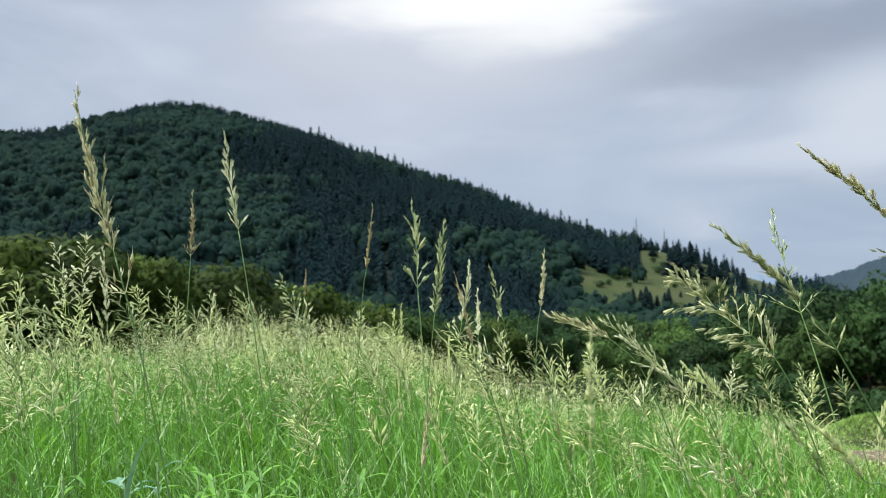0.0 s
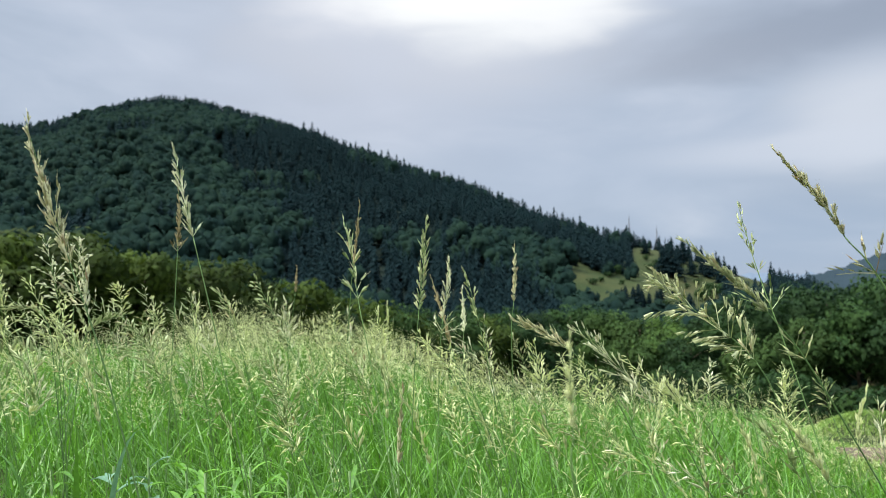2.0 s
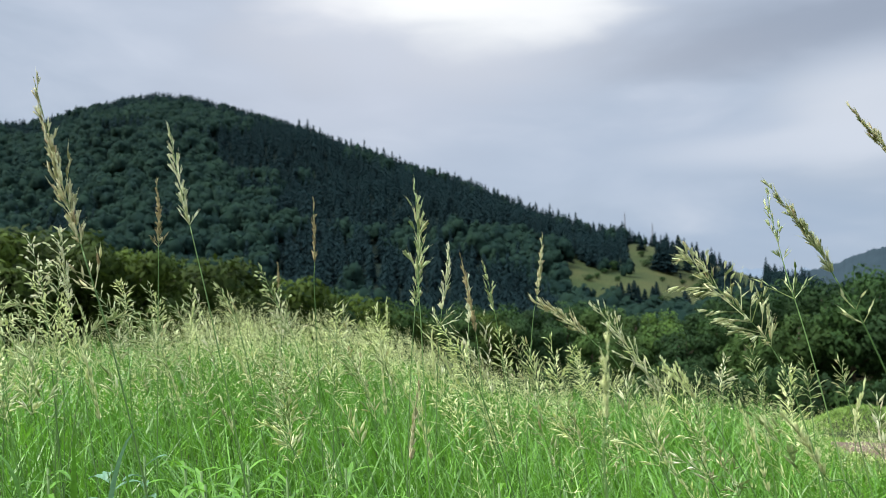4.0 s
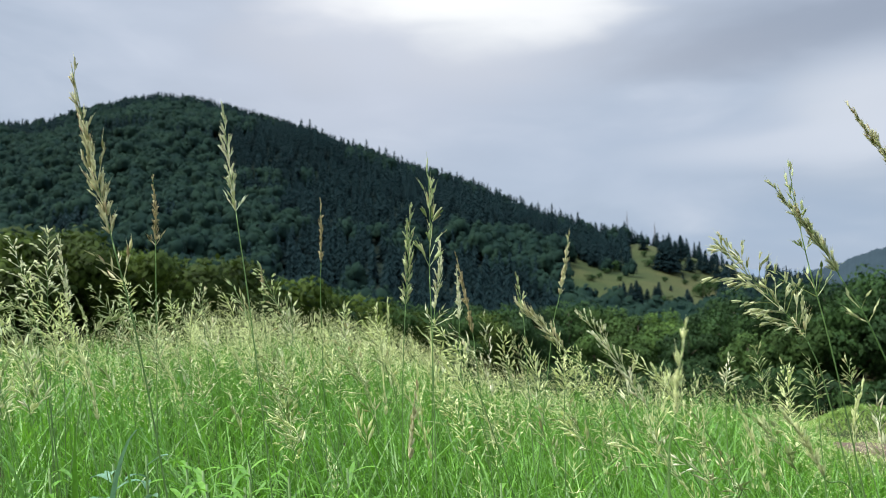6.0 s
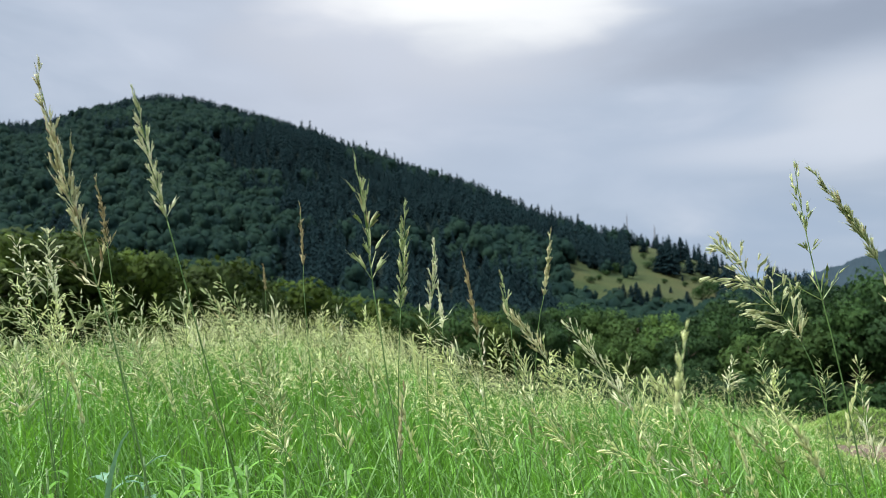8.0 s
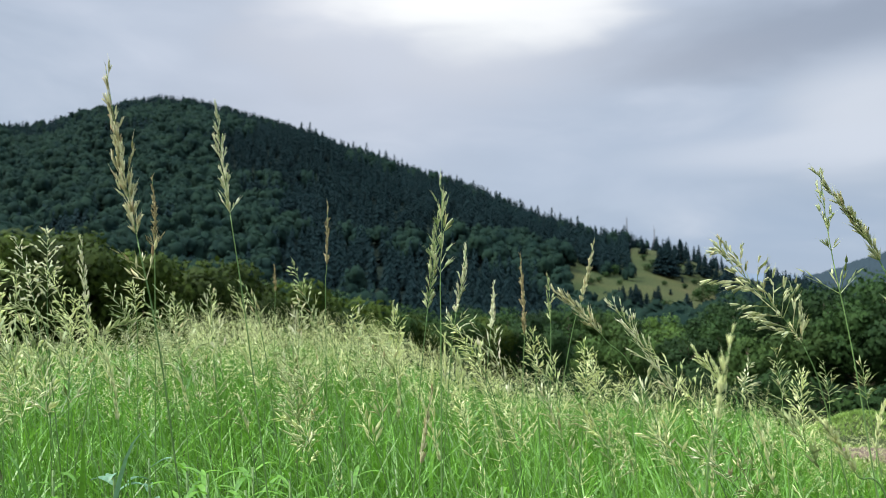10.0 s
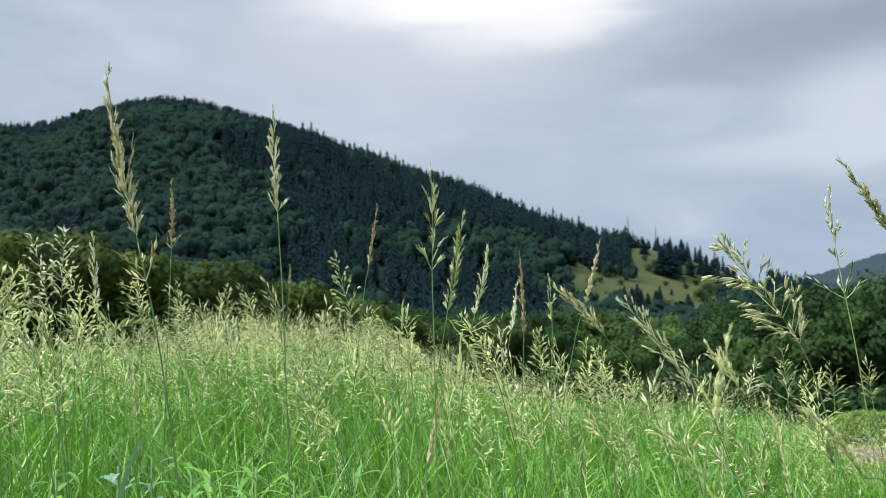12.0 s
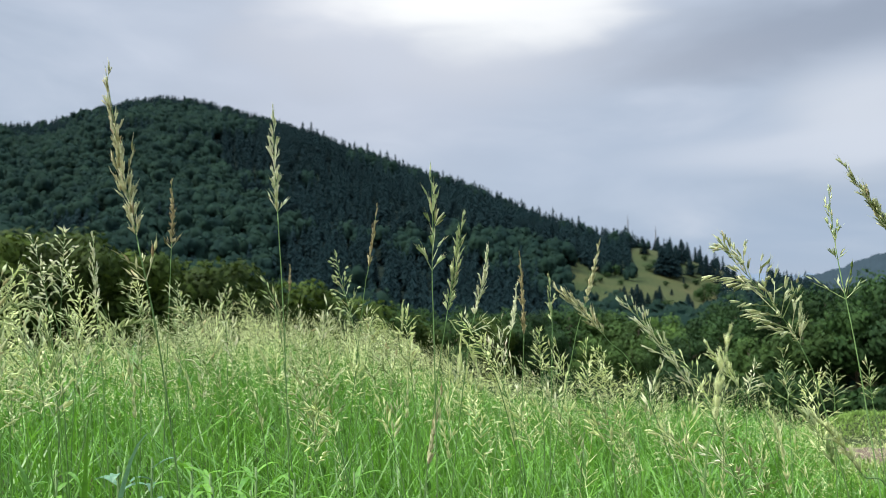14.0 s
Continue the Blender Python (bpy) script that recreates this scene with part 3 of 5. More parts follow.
def conifer(seed, label, height=14.0):
    rng = np.random.default_rng(seed)
    root = new("conifer")
    tagged(root, label, "tree", "conifers on the pasture")
    wood = Bulk()
    wood.add(*tube([(0, 0, -0.6), (0, 0, height * 0.5), (0, 0, height * 0.98)], (0.016 * height, 0.009 * height, 0.002 * height), 7))
    part("trunk", wood, M_BARK, root)
    b = Bulk()
    tiers = 17
    for i in range(tiers):
        u = i / tiers
        z, rad = height * (0.05 + 0.92 * u), height * (0.21 * (1 - u) ** 0.8 + 0.012)
        turn, count = rng.uniform(0, 6.28), 10
        for j in range(count):
            a = turn + 6.28 * (j + rng.uniform(-0.35, 0.35)) / count
            r = rad * rng.uniform(0.65, 1.2)
            w = 0.30
            out = np.array((math.cos(a), math.sin(a), 0))
            side = np.array((-math.sin(a), math.cos(a), 0))
            p0, p1 = np.array((0, 0, z + height * 0.05)), out * r * 0.55 + np.array((0, 0, z + height * 0.015))
            p2 = out * r + np.array((0, 0, z - height * 0.025))
            b.add([p0, p1 + side * r * w, p2, p1 - side * r * w, p1 + (0, 0, height * 0.022)], [(0, 1, 4), (1, 2, 4), (2, 3, 4), (3, 0, 4)])
    part("crown", b, M_FIR, root)
    return root


def tree_line():
    rng = random.Random(4)
    sunny = "broadleaf tree with a yellow-green summer crown at the meadow's edge"
    dark = "broadleaf tree with a dense dark green crown in the valley"
    protos = [broadleaf_tree(31, M_LEAF, sunny, 13, 10), broadleaf_tree(32, M_LEAF, sunny, 11, 9.5), broadleaf_tree(33, M_LEAF_DARK, dark, 15, 9.5), broadleaf_tree(34, M_LEAF_DARK, dark, 13, 10), broadleaf_tree(35, M_LEAF_FRESH, "broadleaf tree with a fresh mid-green crown in the valley", 12, 9)]
    heights = (13, 11, 15, 13, 12)
    # bearing, distance, height of the crown's top as a slope seen from the meadow, which kind
    rows = [(-34.5, 66, 0.090, 0), (-31.5, 70, 0.094, 1), (-28.6, 68, 0.088, 0), (-25.6, 72, 0.070, 1), (-22.8, 70, 0.058, 0), (-20.2, 74, 0.062, 0), (-17.6, 74, 0.050, 1),
            (-15.2, 78, 0.030, 0), (-12.6, 80, 0.022, 1), (-9.8, 84, 0.012, 3), (-7.2, 84, 0.006, 1), (-4.6, 86, -0.004, 3), (-2.0, 88, -0.010, 0), (0.6, 90, -0.014, 3),
            (3.4, 92, -0.018, 0), (6.2, 94, -0.022, 2), (9.2, 96, -0.034, 3), (12.2, 92, -0.048, 4), (15.0, 96, -0.044, 4), (17.2, 104, -0.036, 4), (19.4, 96, -0.036, 3),
            (21.6, 100, -0.014, 2), (23.6, 92, -0.040, 4), (25.4, 104, 0.012, 2), (27.2, 96, -0.012, 4), (28.8, 106, 0.028, 2), (30.6, 98, 0.006, 3), (32.4, 104, 0.030, 2), (34.4, 96, 0.034, 3),
            (13.6, 130, -0.012, 4), (17.8, 140, -0.012, 4), (10.4, 140, 0.000, 3), (15.6, 126, -0.016, 4), (12.0, 150, 0.000, 3), (20.2, 136, -0.016, 3), (22.4, 132, 0.006, 3), (26.6, 136, 0.026, 2), (31.6, 138, 0.036, 2), (7.8, 132, -0.012, 2),
            (-30.0, 92, 0.086, 3), (-24.0, 96, 0.060, 3), (-18.6, 98, 0.046, 3), (-13.6, 104, 0.028, 2), (-8.4, 108, 0.014, 2), (-3.2, 112, 0.002, 2), (1.8, 114, -0.006, 2), (5.0, 112, -0.010, 3)]
    used = set()
    for az, r, slope, kind in rows:
        x, y, z = bearing(az, r)
        tall = EYE[2] + r * slope - z
        s = tall / heights[kind] * rng.uniform(0.97, 1.05)
        m = pose(x, y, z, 0, 0, rng.uniform(0, 360))
        ob = protos[kind]
        if kind in used:
            ob = copy_thing(ob, m)
        else:
            used.add(kind)
            ob.matrix_basis = m
        ob.scale = (s * rng.uniform(0.92, 1.1), s * rng.uniform(0.92, 1.1), s)


def hedge():
    """Low shrubs that close the foot of the wood behind the field."""
    rng = np.random.default_rng(9)
    label = "dark green rounded shrub at the foot of the trees"
    root = new("shrub")
    tagged(root, label, "shrub", "shrubs along the field")
    for k in range(5):
        a = k * 1.26
        wood = Bulk()
        wood.add(*tube([(0, 0, -0.3), (0.3 * math.cos(a), 0.3 * math.sin(a), 1.0), (1.0 * math.cos(a), 1.0 * math.sin(a), 2.2)], (0.07, 0.05, 0.02), 5))
        part("stem", wood, M_BARK, root)
    lobes = [((rng.uniform(-1.6, 1.6), rng.uniform(-1.2, 1.2), rng.uniform(0.9, 2.6)), (1.3, 1.3, 1.1)) for _ in range(8)]
    part("crown", crown_tufts(rng, lobes, 700, 0.30), M_LEAF_DARK, root)
    first = True
    for az in np.arange(-36, 37, 1.9):
        r = 82 + rng.uniform(-5, 5)
        x, y, z = bearing(az, r)
        m = pose(x, y, z, 0, 0, rng.uniform(0, 360))
        s = rng.uniform(0.9, 1.7)
        ob = root if first else copy_thing(root, m)
        if first:
            root.matrix_basis = m
        first = False
        ob.scale = (s, s, s * rng.uniform(0.8, 1.2))
    return root


def pasture_conifers():
    rng = random.Random(8)
    protos = [conifer(51, "dark green pointed conifer standing alone on the pasture"), conifer(52, "dark green pointed conifer standing alone on the pasture")]
    # bearing, distance, height
    rows = [(16.2, 541, 11.5), (17.5, 471, 20.2), (18.1, 471, 24.5), (18.6, 484, 21.8), (17.9, 494, 19.5), (19.0, 541, 18.5), (19.6, 500, 13.6), (20.4, 516, 15.0), (20.8, 510, 16.7), (21.2, 522, 12.4), (19.1, 465, 4.2), (18.2, 389, 3.5), (17.3, 345, 9.3), (17.0, 346, 6.8), (15.6, 333, 11.2), (15.2, 335, 9.5), (14.6, 338, 9.5), (14.3, 342, 7.8), (15.9, 332, 8.8), (16.4, 337, 6.6), (19.4, 317, 11.5), (19.7, 327, 7.1), (17.1, 640, 11.4), (15.8, 640, 9.1), (21.6, 501, 12.0), (22.3, 506, 14.0), (22.7, 498, 15.7), (19.0, 640, 10.4), (16.6, 640, 8.0)]
    for k, (az, r, h) in enumerate(rows):
        x, y, z = bearing(az, r)
        m = pose(x, y, z, 0, 0, rng.uniform(0, 360))
        ob = protos[k % 2]
        if k > 1:
            ob = copy_thing(ob, m)
        else:
            ob.matrix_basis = m
        s = h / 14.0
        wide = s * rng.uniform(1.3, 2.0)
        ob.scale = (wide, wide, s)


def pasture_shrubs(root):
    """Low bushes dotted over the pasture."""
    rng = random.Random(12)
    for az, r, h in [(20.5, 396, 6.5), (13.9, 433, 5.3), (13.3, 414, 2.9), (21.0, 455, 5.8), (21.6, 456, 6.7), (20.0, 472, 3.4), (19.3, 444, 2.8), (17.8, 429, 2.7), (16.6, 475, 4.2), (17.0, 503, 3.6), (14.4, 395, 2.4), (12.7, 391, 2.7), (12.1, 379, 3.3), (17.8, 333, 4.2), (18.6, 328, 3.5), (22.0, 448, 7.4), (19.9, 527, 3.8), (16.2, 513, 3.6)]:
        x, y, z = bearing(az, r)
        ob = copy_thing(root, pose(x, y, z, 0, 0, rng.uniform(0, 360)))
        s = h / 3.2
        ob.scale = (s * rng.uniform(0.9, 1.3), s, s)
        tagged(ob, "dark green rounded bush on the steep pasture", "shrub", "bushes on the pasture")


def mast(az, share, height, label):
    """A slender lattice mast on the spur."""
    root = new("radio_mast")
    tagged(root, label, "mast", "masts on the ridge")
    x, y, z = bearing(az, 210 + share * (float(ridge_distance(az)) - 210))
    w = 0.75
    for k in range(4):
        a = math.pi / 4 + k * math.pi / 2
        b = Bulk()
        b.add(*tube([(w * math.cos(a), w * math.sin(a), -0.5), (0.25 * math.cos(a), 0.25 * math.sin(a), height)], (0.22, 0.16), 4))
        part("leg", b, M_STEEL, root)
    b = Bulk()
    n = 14
    for i in range(n):
        h0, h1 = height * i / n, height * (i + 1) / n
        w0, w1 = w + (0.25 - w) * i / n, w + (0.25 - w) * (i + 1) / n
        for k in range(4):
            a0, a1 = math.pi / 4 + k * math.pi / 2, math.pi / 4 + (k + 1) * math.pi / 2
            b.add(*tube([(w0 * math.cos(a0), w0 * math.sin(a0), h0), (w1 * math.cos(a1), w1 * math.sin(a1), h1)], (0.09, 0.09), 3))
    part("lattice", b, M_STEEL, root)
    b = Bulk()
    b.add(*tube([(0, 0, height - 0.2), (0, 0, height + 3.0)], (0.16, 0.10), 5))
    part("aerial", b, M_STEEL, root)
    root.matrix_basis = pose(x, y, z, 0, 0, 20)


def track():
    """A dirt cart track that passes the meadow's lower corner and turns away below a grassy bank."""
    n, cols = 70, 13
    mid = curve([(4.6, -9.0, 0), (4.4, -3.0, 0), (4.4, 2.5, 0), (4.6, 5.6, 0), (5.5, 7.7, 0), (8.0, 8.4, 0), (14.0, 7.6, 0), (22.0, 5.0, 0)], n)
    cx, cy = mid[:, 0], mid[:, 1]
    nx, ny = np.gradient(cy), -np.gradient(cx)
    ln = np.hypot(nx, ny)
    rng = np.random.default_rng(3)
    rows = []
    for k in range(cols):
        w = (k / (cols - 1) - 0.5) * 2.3 + rng.uniform(-0.09, 0.09, n)
        x, y = cx + nx / ln * w, cy + ny / ln * w
        rut = 0.03 * math.cos(k * 1.3) + rng.uniform(-0.02, 0.02, n)
        edge = -0.06 if k in (0, cols - 1) else 0.045
        rows.append(np.stack([x, y, ground_height(x, y) + edge + rut], -1))
    i, j = np.meshgrid(np.arange(cols - 1), np.arange(n - 1), indexing="ij")
    a, b, c, d = i * n + j, i * n + j + 1, (i + 1) * n + j + 1, (i + 1) * n + j
    bulk = Bulk()
    bulk.add(np.concatenate(rows), np.concatenate([np.stack([a, b, c], -1).reshape(-1, 3), np.stack([a, c, d], -1).reshape(-1, 3)]))
    tagged(new("track", bulk.mesh("track", [M_SOIL], True)), "bare brown dirt track beside the tall grass", "track", kind="structure")
    return cx, cy


tree_line()
SHRUB = hedge()
pasture_conifers()
pasture_shrubs(SHRUB)
mast(15.0, 0.99, 26, "thin grey lattice mast on the bare ridge")
mast(17.1, 0.99, 19, "short grey lattice mast on the bare ridge")
TRACK_X, TRACK_Y = track()


def on_track(x, y, half=1.05):
    """Whether places lie on the cart track."""
    return np.min(np.hypot(np.asarray(x)[:, None] - TRACK_X[None], np.asarray(y)[:, None] - TRACK_Y[None]), axis=1) < half


# ---- meadow grass ----
def blades(rng, x, y, z, tall, width, segments=5):
    """Curved tapering grass blades, all at once."""
    n = len(x)
    t = np.linspace(0, 1, segments + 1)
    a = rng.uniform(0, 2 * np.pi, n)
    bend = rng.uniform(0.05, 1.12, n) ** 1.4 * tall
    dx, dy = np.cos(a) * bend - 0.10 * tall, np.sin(a) * bend
    droop = rng.uniform(0, 0.72, n) ** 2 * 1.4
    px = x[:, None] + dx[:, None] * t ** 2
    py = y[:, None] + dy[:, None] * t ** 2
    pz = z[:, None] + tall[:, None] * (t - droop[:, None] * t ** 3)
    face = a + np.pi / 2 + rng.uniform(-0.7, 0.7, n)
    half = width[:, None] / 2 * np.clip(1.0 - t ** 2.2, 0.02, 1)
    wx, wy = np.cos(face)[:, None] * half, np.sin(face)[:, None] * half
    left, right = np.stack([px - wx, py - wy, pz], -1), np.stack([px + wx, py + wy, pz], -1)
    v = np.stack([left, right], 2).reshape(-1, 3)
    per = 2 * (segments + 1)
    f = []
    for s in range(segments):
        q = 2 * s
        f += [(q, q + 1, q + 3), (q, q + 3, q + 2)]
    f = (np.arange(n)[:, None, None] * per + np.array(f)[None]).reshape(-1, 3)
    return v, f


def head_templates(seed, style, sides):
    """Flowering heads for the mass of the meadow, standing on z = 0 with their stem's top."""
    out = []
    for k in range(6):
        rng = np.random.default_rng(seed + k)
        tall = rng.uniform(0.10, 0.17)
        nod = -0.05 if style == "brome" else -0.025
        axis = curve([(0, 0, 0), (rng.uniform(-0.008, 0.008), 0, tall * 0.5), (rng.uniform(nod, 0.01), rng.uniform(-0.02, 0.02), tall * (0.85 if style == "brome" else 1))], 9)
        if style == "brome":
            out.append(panicle(rng, axis, 6, 0.055, 55, 2, 2, 0.0185, 0.005, sides, 3, (-0.25, 0, -0.2), 0.7))
        elif style == "airy":
            out.append(panicle(rng, axis, 10, 0.062, 55, 3, 3, 0.0068, 0.0, sides, 0, (-0.1, 0, 0), 0.25))
        elif style == "loose":
            out.append(panicle(rng, axis, 8, 0.052, 50, 3, 2, 0.0110, 0.005, sides, 3 if sides > 3 else 0, (-0.12, 0, 0), 0.15))
        else:
            out.append(panicle(rng, axis, 11, 0.022, 20, 3, 2, 0.0100, 0.004, sides, 0))
    return out


def meadow():
    """Clumps of the meadow, each swaying as one: blades below, flowering heads above."""
    near = head_templates(100, "brome", 4) + head_templates(110, "loose", 4) + head_templates(120, "slim", 4)
    middle = head_templates(130, "brome", 3)[:2] + head_templates(140, "loose", 3)[:3] + head_templates(150, "slim", 3)[:2] + head_templates(160, "airy", 3) + head_templates(166, "airy", 3)
    far = head_templates(170, "airy", 3) + head_templates(180, "slim", 3) + head_templates(190, "loose", 3)
    # from, to, blades and heads to the square metre, columns, blade width
    bands = [(0.86, 1.35, 2700, 9, 7, 0.0044), (1.35, 2.1, 2100, 24, 8, 0.0050), (2.1, 3.3, 1150, 200, 8, 0.0064), (3.3, 5.0, 560, 180, 8, 0.0080), (5.0, 8.0, 250, 50, 8, 0.009), (8.0, 13.0, 100, 12, 6, 0.012)]
    clumps = []
    for b, (r0, r1, per_blade, per_head, columns, broad) in enumerate(bands):
        for c in range(columns):
            rng = np.random.default_rng(1000 + 50 * b + c)
            a0, a1 = -44 + 88 * c / columns, -44 + 88 * (c + 1) / columns
            area = radians(a1 - a0) * (r1 * r1 - r0 * r0) / 2
            mid_r, mid_a = (r0 + r1) / 2, radians((a0 + a1) / 2)
            ox, oy = mid_r * math.sin(mid_a), mid_r * math.cos(mid_a)
            oz = on_ground(ox, oy)
            bulk = Bulk()

            def scatter(n):
                r = np.sqrt(rng.uniform(r0 * r0, r1 * r1, n))
                a = rng.uniform(a0, a1, n)
                x, y = r * np.sin(np.radians(a)), r * np.cos(np.radians(a))
                clear = (a > 32 - 0.4 * r) & (r > 4.6)
                return x[~clear], y[~clear], a[~clear], r[~clear]

            x, y, a, r = scatter(int(per_blade * area))
            if len(x):
                tall = rng.uniform(0.13, 0.34, len(x)) * (1 - 0.35 * step(22, 31, a) - 0.3 * step(24, 30, a) * step(3.0, 4.5, r)) * (1 + 0.65 * step(1, 12, a) * step(2.8, 4.5, r))
                v, f = blades(rng, x - ox, y - oy, ground_height(x, y) - oz - 0.01, tall, broad * rng.uniform(0.5, 1.5, len(x)), 5 if r1 < 2.2 else 4)
                bulk.add(v, f, 0)
            x, y, a, r = scatter(int(per_head * area * (1 - 0.45 * float(step(-0.05, 0.25, mid_a)) * (r1 < 2.2) - 0.9 * float(step(-0.12, -0.3, mid_a)) * (r1 < 2.2) - (0.86 if r1 < 4 else 0.62) * float(step(-0.02, 0.16, mid_a)) * (r1 > 2.2) - 0.5 * float(step(-0.28, -0.45, mid_a)) * (r1 > 2.2))))
            tpl = near if r1 < 2.2 else middle if r1 < 5.1 else far
            for k in range(len(x)):
                v, f = tpl[rng.integers(len(tpl))]
                high = rng.uniform(0.20, 0.40) if r[k] > 2.1 else rng.uniform(0.16, 0.40)
                high *= (1 - 0.35 * float(step(-17, -25, a[k])) * float(step(1.9, 2.4, r[k]))) * (1 - 0.5 * float(step(21, 29, a[k]))) * (1 + (0.38 * float(step(2.8, 4.5, r[k])) - 0.12) * float(step(2, 16, a[k])))
                lean = np.array((rng.uniform(-0.28, 0.10), rng.uniform(-0.15, 0.15)))
                base = np.array((x[k] - ox, y[k] - oy, on_ground(x[k], y[k]) - oz - 0.01))
                neck = base + (lean[0] * high, lean[1] * high, high)
                thick = 0.0007 if r[k] < 3.5 else 0.0011
                bulk.add(*tube([base, base + (lean[0] * high * 0.3, lean[1] * high * 0.3, high * 0.55), neck], (thick * 1.3, thick, thick * 0.7), 3), 1)
                turn, s = rng.uniform(-1.2, 1.2), rng.uniform(0.75, 1.25) * (1.0 if r[k] < 3.5 else 1.2)
                cs, sn = math.cos(turn), math.sin(turn)
                w = v @ np.array([[cs, sn, 0], [-sn, cs, 0], [0, 0, 1]]) * s
                w[:, 0] += w[:, 2] * lean[0] * 1.6
                w[:, 1] += w[:, 2] * lean[1] * 1.6
                bulk.add(w + neck, f, 2)
            if not bulk.v:
                continue
            ob = new("meadow_grass", bulk.mesh("meadow_grass", [M_BLADE, M_STALK, M_SEED]))
            ob.location = (ox, oy, oz)
            tagged(ob, "tall green meadow grass with pale seed heads swaying in wind", "grass", "meadow grass clumps", "stuff")
            clumps.append((ob, (ox, oy, oz), mid_r, mid_a))
    return clumps


CLUMPS = meadow()


def field_turf():
    """Short grazed turf on the open field beyond the tall grass."""
    rng = np.random.default_rng(71)
    n = 24000
    r = np.exp(rng.uniform(np.log(4.4), np.log(40), n))
    a = rng.uniform(8, 44, n)
    keep = (a > 27 - 0.5 * r) | (r > 13)
    r, a = r[keep], a[keep]
    more = 15000
    r, a = np.concatenate([r, rng.uniform(9.8, 16, more)]), np.concatenate([a, rng.uniform(25, 45, more)])
    x, y = r * np.sin(np.radians(a)), r * np.cos(np.radians(a))
    off = on_track(x, y)
    x, y, r = x[~off], y[~off], r[~off]
    bulk = Bulk()
    bulk.add(*blades(rng, x, y, ground_height(x, y) - 0.01, rng.uniform(0.03, 0.10, len(x)), 0.006 + 0.0012 * r, 3))
    tagged(new("field_grass", bulk.mesh("field_grass", [M_TURF])), "short yellowish green grass on the open field", "grass", kind="stuff")


field_turf()


def grass_around():
    """The meadow goes on beside and behind the standpoint."""
    rng = np.random.default_rng(83)
    n = 18000
    r, a = 0.45 + 7.5 * rng.uniform(0, 1, n) ** 0.7, rng.uniform(46, 314, n)
    x, y = r * np.sin(np.radians(a)), r * np.cos(np.radians(a))
    off = on_track(x, y)
    x, y, r = x[~off], y[~off], r[~off]
    bulk = Bulk()
    bulk.add(*blades(rng, x, y, ground_height(x, y) - 0.01, rng.uniform(0.08, 0.26, len(x)), 0.008 + 0.0012 * r, 3))
    tagged(new("meadow_grass", bulk.mesh("meadow_grass", [M_BLADE])), "trodden green meadow grass around the standpoint", "grass", kind="stuff")


grass_around()

# nodes, branch, spread, branches to a node, husks to a branch, husk, bristle
HUSKS = {m.name: [husk_mesh("spikelet", m, 90 + i) for i in range(3)] for m in (M_SEED, M_STRAW, M_PALE, M_BROWN, M_GREEN, M_OLIVE)}
PLUMP = {m.name: [husk_mesh("spikelet", m, 95 + i, 0.125) for i in range(3)] for m in (M_SEED, M_PALE, M_GREEN)}
DROOP = {"open": 0.1, "loose": 0.35, "broad": 0.35, "sparse": -0.1}
HEADS = {
    "dense": (22, 0.040, 17, 2, 3, 0.0150, 0.007),
    "arched": (19, 0.054, 25, 2, 3, 0.0140, 0.009),
    "slender": (24, 0.028, 13, 2, 3, 0.0130, 0.006),
    "broad": (15, 0.080, 42, 3, 4, 0.0165, 0.007),
    "spike": (20, 0.013, 12, 2, 3, 0.0125, 0.004),
    "white": (19, 0.028, 19, 2, 3, 0.0130, 0.006),
    "open": (8, 0.048, 27, 2, 2, 0.0195, 0.007),
    "loose": (11, 0.056, 44, 3, 3, 0.0118, 0.003),
    "thin": (13, 0.008, 10, 3, 2, 0.0100, 0.002),
    "sparse": (9, 0.044, 26, 2, 2, 0.0150, 0.006),
}


